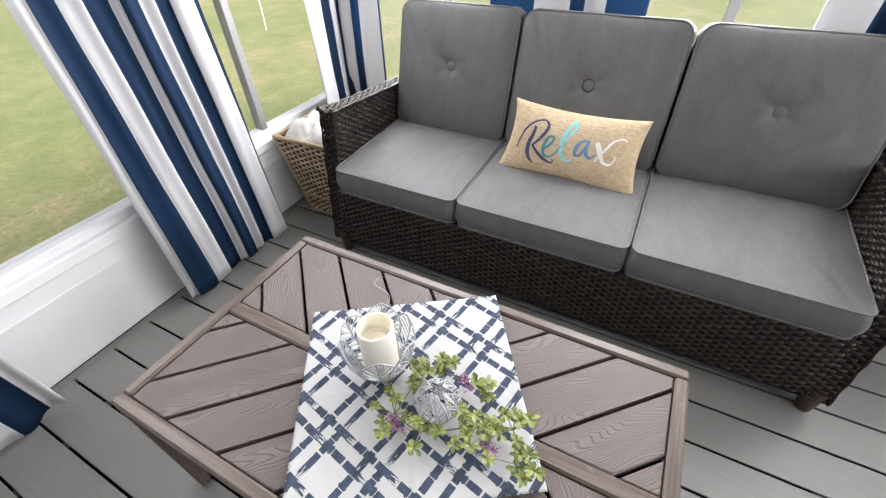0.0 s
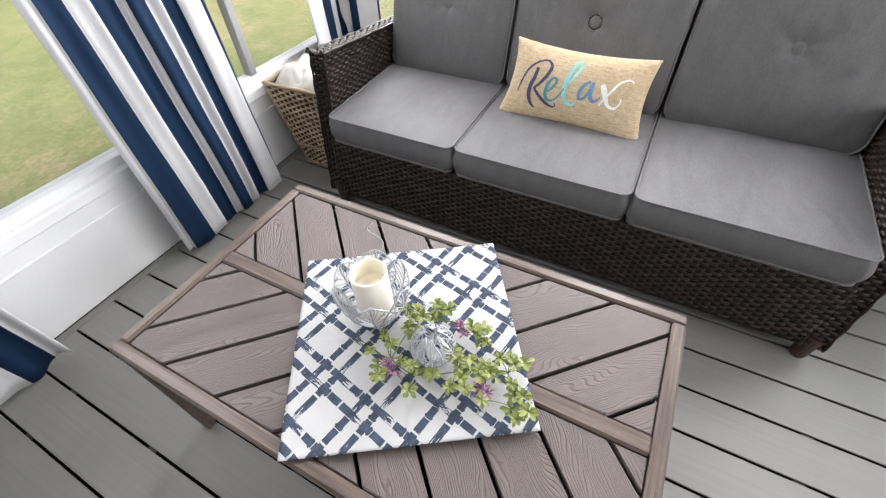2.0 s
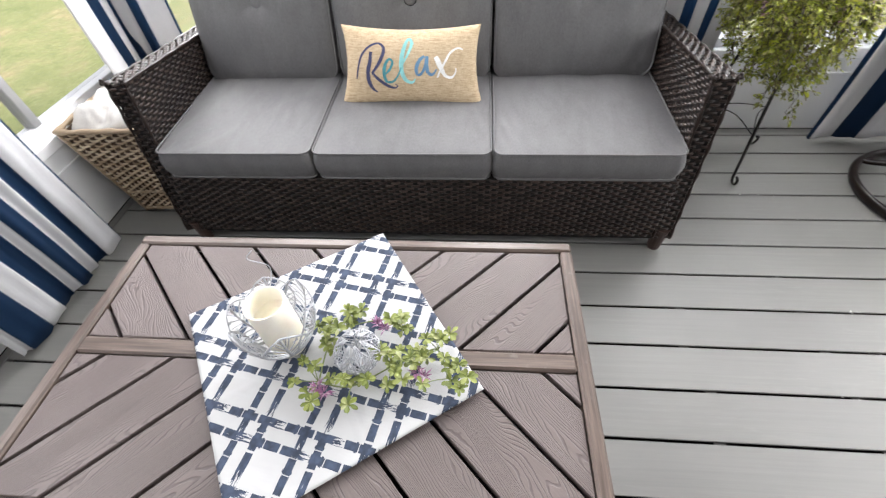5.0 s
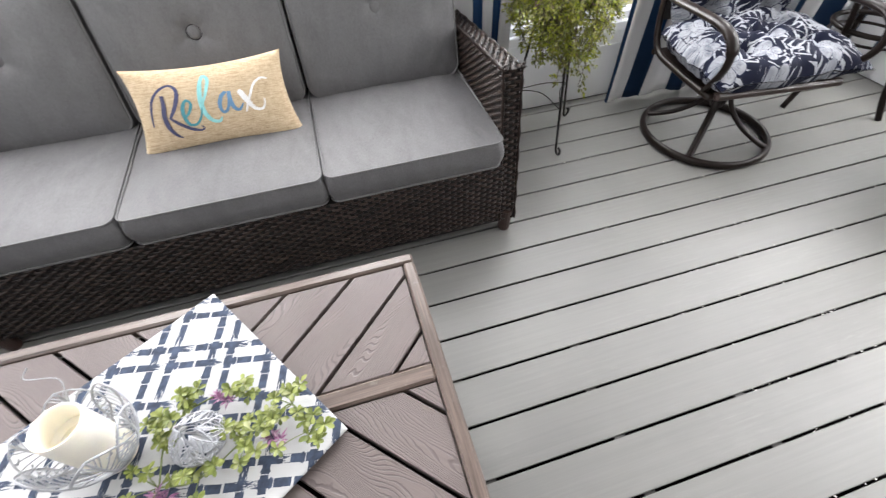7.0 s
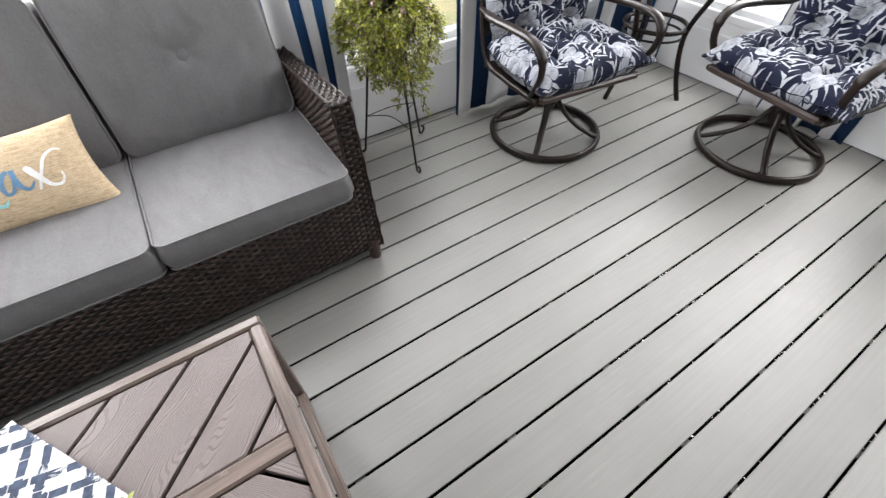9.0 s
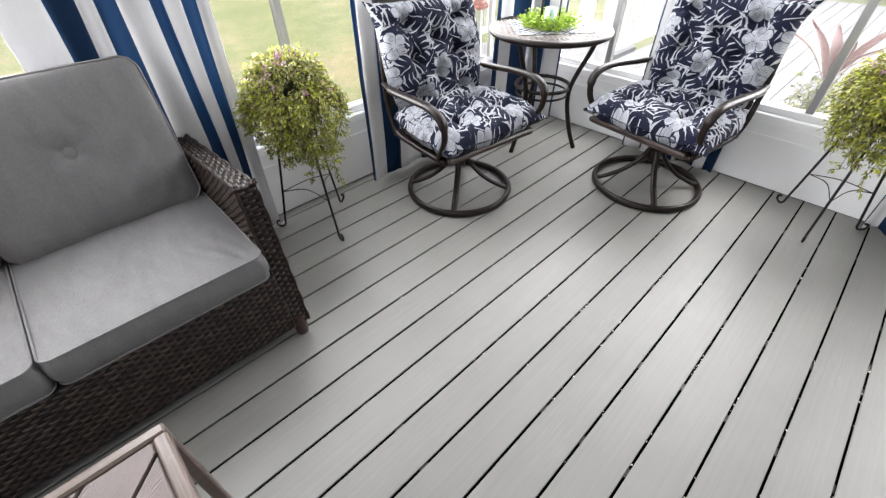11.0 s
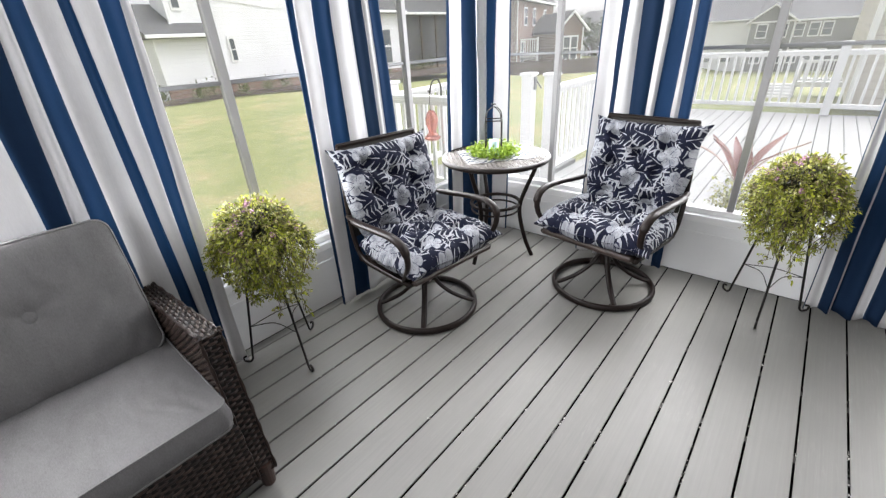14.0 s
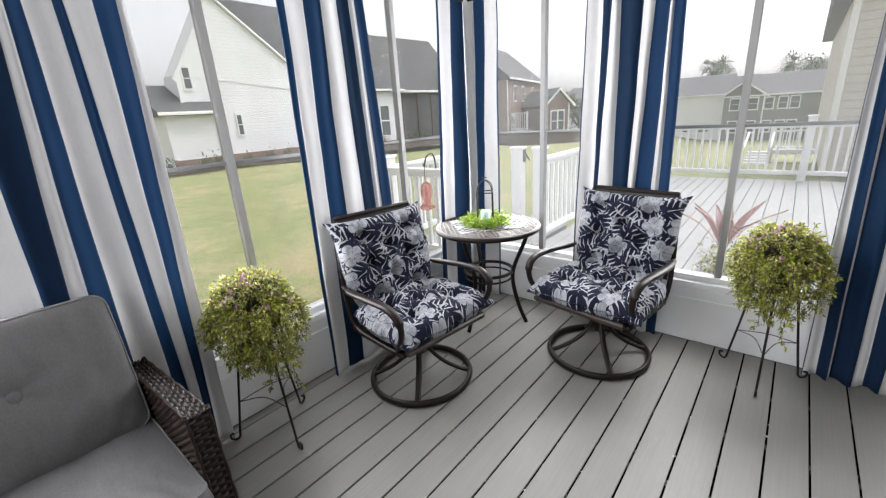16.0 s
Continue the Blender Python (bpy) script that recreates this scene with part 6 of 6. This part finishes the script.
# its front gable: a short steep slope and a long one; the roof falls away behind the long one
part("gable", Geo().add([(0, -0.03, 4.8), (8.6, -0.03, 3.9), (2.35, -0.03, 8.75), (0, 2.0, 4.8), (8.6, 2.0, 3.9), (2.35, 2.0, 8.75)], [(0, 1, 2), (3, 4, 5), (0, 2, 5, 3), (2, 1, 4, 5), (0, 1, 4, 3)]), M["siding_white"], main)
part("roof", Geo().add([(2.35, -0.15, 8.85), (13.4, -0.15, 0.85 + 4.2), (13.4, 3.2, 9.6), (4.3, 3.2, 9.6), (13.4, 6.2, 5.3), (4.3, 6.2, 5.3), (8.9, -0.15, 3.9)], [(0, 6, 1, 2, 3), (3, 2, 4, 5), (0, 3, 5)]), M["roof_dark"], main)
part("rake_trim", Geo().tube([(-0.25, -0.1, 4.55), (2.35, -0.1, 8.85), (8.8, -0.1, 3.85)], 0.09, 6), M["vinyl"], main)
part("gutter", Geo().box((-0.1, -0.1, 2.45), (0.1, 0.1, 5.0), 0.01), M["vinyl"], main)
house(pose(7.55, 23.2, G0), 2.5, 6.0, 3.0, 1.5, "siding_white", "roof_dark", [], "white sided one-storey wing with a grey roof", True, "brick")
house(pose(20.6, 24.3, G0 - 0.3), 4.5, 8.0, 4.5, 5.6, "siding_white", "roof_dark", [(2.8, 1.0, 0.85, 2.3)], "white sided rear wing with a tall window and dark roof", True, "brick")
porch = house(pose(25.1, 24.5, G0 - 0.4, 0, 0, -3), 8.0, 8.0, 4.5, 4.8, "siding_house", "roof_dark", [], "brown-grey house back with a dark screened porch and dark roof", True, "brick")
for k in range(5):
    part("porch_post", Geo().box((0.5 + 1.7 * k, -0.10, 2.3), (0.12, 0.12, 4.2), 0.01), M["trunk"], porch)
for k in range(4):
    part("porch_screen", Geo().box((1.35 + 1.7 * k, -0.06, 2.45), (1.56, 0.03, 3.5), 0.005), M["roof_dark"], porch)
house(pose(33.8, 19.35, G0 - 1.0, 0, 0, 14), 13.0, 8.0, 5.8, 3.6, "brick", "roof_dark", [(2.4, 3.85, 0.8, 1.25), (5.2, 3.85, 0.8, 1.25), (9.2, 3.85, 0.8, 1.25), (1.6, 0.9, 1.0, 1.6)], "brown brick two-storey house with white trimmed windows", True)
house(pose(35.3, 16.3, G0 - 1.2, 0, 0, -40), 2.2, 6.0, 3.55, 1.1, "brick", "roof_dark", [(0.75, 1.2, 0.5, 1.7), (1.4, 1.2, 0.5, 1.7)], "brown gabled house front with white trim", False)
balcony = thing("balcony", "small white railed balcony behind the brown brick house", "balcony", pose(34.5, 20.85, -1.5, 0, 0, -78))
part("platform", Geo().box((1.4, 0.6, 1.10), (3.0, 1.3, 0.16), 0.01), M["deck_out"], balcony)
part("top_rail", Geo().box((1.4, -0.02, 2.65), (3.0, 0.09, 0.09), 0.01), M["vinyl"], balcony)
part("bottom_rail", Geo().box((1.4, -0.02, 1.28), (3.0, 0.07, 0.09), 0.01), M["vinyl"], balcony)
for k in range(15):
    part("baluster", Geo().box((0.0 + 0.2 * k, -0.02, 1.95), (0.06, 0.05, 1.3), 0.004), M["vinyl"], balcony)
for x in (-0.05, 2.85):
    part("post", Geo().box((x, -0.02, 1.38), (0.16, 0.16, 2.75), 0.01), M["vinyl"], balcony)
house(pose(60.0, 26.0, -3.5, 0, 0, -90), 20.0, 9.0, 5.2, 2.3, "siding_white", "roof", [(16.2, 1.0, 1.0, 0.8), (18.2, 1.0, 1.0, 0.8)], "white sided long house with a grey roof", True)
house(pose(59.6, 6.0, -3.5, 0, 0, -90), 15.0, 9.0, 4.9, 2.2, "siding_grey", "roof", [(x, z, 0.7, 1.15) for x in (1.1, 3.1, 4.2, 5.4, 6.4) for z in (3.35, 0.9)] + [(9.2, 3.35, 0.7, 1.15), (11.0, 3.35, 0.7, 1.15)], "grey row of townhouses with white window trim", True)
house(pose(59.2, 6.1, -3.5, 0, 0, -90), 3.9, 4.0, 4.85, 1.45, "siding_grey", "roof", [(1.2, 3.35, 0.8, 1.2), (2.9, 3.35, 0.8, 1.2), (1.2, 0.9, 0.8, 1.2), (2.9, 0.9, 0.8, 1.2)], "grey townhouse gable with white trim", False)
house(pose(14.0, -1.75, G0, 0, 0, -90), 9.0, 12.0, 4.2, 2.0, "siding_tan", "roof_dark", [(1.5, 3.0, 0.8, 1.2)], "tan sided house close beyond the deck", True)
house(pose(-30.0, 48.0, G0), 16.0, 9.0, 5.0, 3.0, "siding_tan", "roof", [(3, 3.2, 1, 1.4), (7, 3.2, 1, 1.4), (11, 3.2, 1, 1.4)], "tan two-storey house far across the lawn", True)

solo("mulch_bed", Geo().sheet(lambda u, v: (6 + 22 * u, 20.9 - 4.6 * max(0.0, u - 0.22) + 0.4 * math.sin(9 * u) + (2.9 + 4.6 * max(0.0, u - 0.22)) * v, G0 + 0.03 + 0.10 * math.sin(math.pi * v)), 30, 6), M["mulch"], "dark mulch bed along the white house", "garden bed", "structure", smooth=True)
g, r = Geo(), random.Random(51)
for k in range(16):
    cx, cy = 7.0 + 1.25 * k + r.uniform(-0.4, 0.4), 22.3 + r.uniform(-1.6, 0.5)
    big = r.uniform(0.7, 1.6)
    for _ in range(160):
        o = Vector((r.gauss(0, 0.24), r.gauss(0, 0.24), abs(r.gauss(0, 0.28)))) * big
        g.leaf(Vector((cx, cy, G0 + 0.1)) + o, o, Vector((0, 0, 1)), 0.16, 0.5)
solo("shrubs", g, M["shrub"], "low green shrubs in the mulch bed", "shrub", "stuff", tidy=False)


def tree(x, y, h, spread, seed):
    r = random.Random(seed)
    root = thing("tree", "leafy broad tree beyond the far roofs", "tree", pose(x, y, -3.5), "far trees")
    st = Geo()
    st.tube(bezier([(0, 0, 0), (0.1, 0, h * 0.3), (0, 0.1, h * 0.6)], 5), [0.30 - 0.018 * k for k in range(11)], 8)
    tips = []
    for k in range(9):
        a, e = r.uniform(0, 6.28), r.uniform(0.3, 1.0)
        tip = Vector((math.cos(a) * spread * e, math.sin(a) * spread * e, h * r.uniform(0.6, 0.95)))
        st.tube([(0, 0, h * r.uniform(0.3, 0.5)), tip * 0.5 + Vector((0, 0, h * 0.28)), tip], [0.12, 0.08, 0.03], 6)
        tips.append(tip)
    part("trunk", st, M["trunk"], root, smooth=True, tidy=False)
    lv = Geo()
    for tip in tips:
        for _ in range(420):
            o = Vector((r.gauss(0, 1), r.gauss(0, 1), r.gauss(0, 0.7)))
            lv.leaf(tip + o * spread * 0.26, o, Vector((0, 0, 1)), 0.30 * r.uniform(0.6, 1.4), 0.6)
    part("crown", lv, island_colours("tree_leaf", [(0.045, 0.075, 0.02), (0.08, 0.11, 0.035), (0.06, 0.09, 0.025)], 0.7, 0.2), root, tidy=False)
    return root


for x, y, h, s, sd in ((88, 10.2, 11.0, 2.5, 1), (88, 6.3, 8.6, 1.5, 2), (90, 0.2, 10.2, 2.8, 3), (90, -4.4, 9.6, 2.6, 4), (52, 20, 5.5, 2.2, 5), (60, 27.5, 6.5, 2.4, 6)):
    tree(x, y, h, s, sd)

# a neighbour's white deck with stairs, down the slope
yard_deck = thing("neighbour_deck", "small raised white deck with stairs behind the far townhouses", "deck", pose(26.0, -2.9, -1.9))
part("platform", Geo().box((1.2, 1.25, 0.62), (2.4, 2.7, 0.14), 0.01), M["deck_out"], yard_deck)
part("fascia", Geo().box((-0.02, 1.25, 0.60), (0.05, 2.75, 0.22), 0.01), M["vinyl"], yard_deck)
part("top_rail", Geo().box((0, 1.25, 1.60), (0.08, 2.7, 0.07), 0.01), M["vinyl"], yard_deck)
part("bottom_rail", Geo().box((0, 1.25, 0.80), (0.06, 2.7, 0.07), 0.01), M["vinyl"], yard_deck)
for k in range(20):
    part("baluster", Geo().box((0, 0.03 + 0.13 * k, 1.2), (0.04, 0.04, 0.78), 0.004), M["vinyl"], yard_deck)
for y in (-0.08, 1.25, 2.6):
    part("post", Geo().box((0, y, 0.85), (0.13, 0.13, 1.72), 0.01), M["vinyl"], yard_deck)
for k in range(6):
    part("step", Geo().box((-0.1 - 0.26 * k, 3.1, 0.58 - 0.105 * k), (0.30, 0.95, 0.10), 0.01), M["vinyl"], yard_deck)
for y in (2.6, 3.6):
    part("stair_rail", Geo().tube([(0, y, 1.55), (-1.6, y, 0.95)], 0.05, 6), M["vinyl"], yard_deck)

fence = thing("garden_fence", "brown board fence along the far yard", "fence", pose(27.0, 19.0, G0 - 0.75, 0, 0, -50))
for k in range(70):
    part("board", Geo().box((0.1 + 0.2 * k, 0, 0.5 + 0.02 * math.sin(3.1 * k)), (0.19, 0.03, 1.0), 0.004), M["trunk"], fence)
for z in (0.25, 0.8):
    part("fence_rail", Geo().box((7.0, 0.035, z), (14.0, 0.04, 0.09), 0.004), M["trunk"], fence)
stake = thing("yard_stake", "thin white marker stake standing in the lawn", "stake", pose(-7.2, 4.6, G0))
part("rod", Geo().tube([(0, 0, 0), (0.02, 0.0, 0.62)], 0.012, 6), M["vinyl"], stake)

# ---- floor boards, laid last: joints every 146 mm ----
PITCH_F = 0.146
# grooved boards: a thin lip over a narrower body
me = mesh_of("floor_board", Geo().box((0, 0, -0.003), (XE - XW - 0.036, PITCH_F - 0.0080, 0.006), 0.0016).box((0, 0, -0.0155), (XE - XW - 0.036, PITCH_F - 0.034, 0.0185), 0.001), M["deck"])
for k in range(5, -23, -1):
    yc = (k - 0.5) * PITCH_F
    ob = new("floor_board", me)
    ob.parent = floor
    ob.matrix_basis = pose((XW + 0.036 + XE) / 2, yc, 0)
part("border_board", Geo().box((XW + 0.016, (YN + YS) / 2, -0.0135), (0.034, YN - YS, 0.025), 0.003), M["deck"], floor)
part("border_board", Geo().box(((XW + XE) / 2 + 0.017, (5 * PITCH_F + 0.004 + YN) / 2, -0.0135), (XE - XW - 0.036, YN - 5 * PITCH_F - 0.004, 0.025), 0.003), M["deck"], floor)
# hidden fasteners show in the joints above the joists
me = mesh_of("fastener", Geo().box((0, 0, -0.009), (0.032, 0.0085, 0.006), 0.001), plain("dull_steel_clip", (0.06, 0.057, 0.055), 0.5, 0.4, var=0.4))
for k in range(4, -18, -1):
    for j in range(11):
        ob = new("fastener", me)
        ob.parent = floor
        ob.matrix_basis = pose(XW + 0.25 + 0.41 * j + rng.uniform(-0.02, 0.02), k * PITCH_F, rng.uniform(-0.004, 0.0))
# pale grit and leaf bits caught in the joints
grit = Geo()
for _ in range(260):
    k = rng.randrange(-12, 3)
    x, y = rng.choice((0.55, 0.95, 1.35, 1.75)) + rng.gauss(0, 0.09), k * PITCH_F + rng.uniform(-0.003, 0.003)
    grit.leaf(Vector((x, y, rng.uniform(-0.004, 0.0))), Vector((rng.gauss(0, 1), rng.gauss(0, 0.5), rng.uniform(-0.2, 0.4))), Vector((0, 0, 1)), rng.uniform(0.004, 0.011), 0.6)
part("joint_grit", grit, plain("pale_grit", (0.50, 0.49, 0.46), 0.8, var=0.3), floor, "pale grit caught in the joints", tidy=False)["kind"] = "stuff"
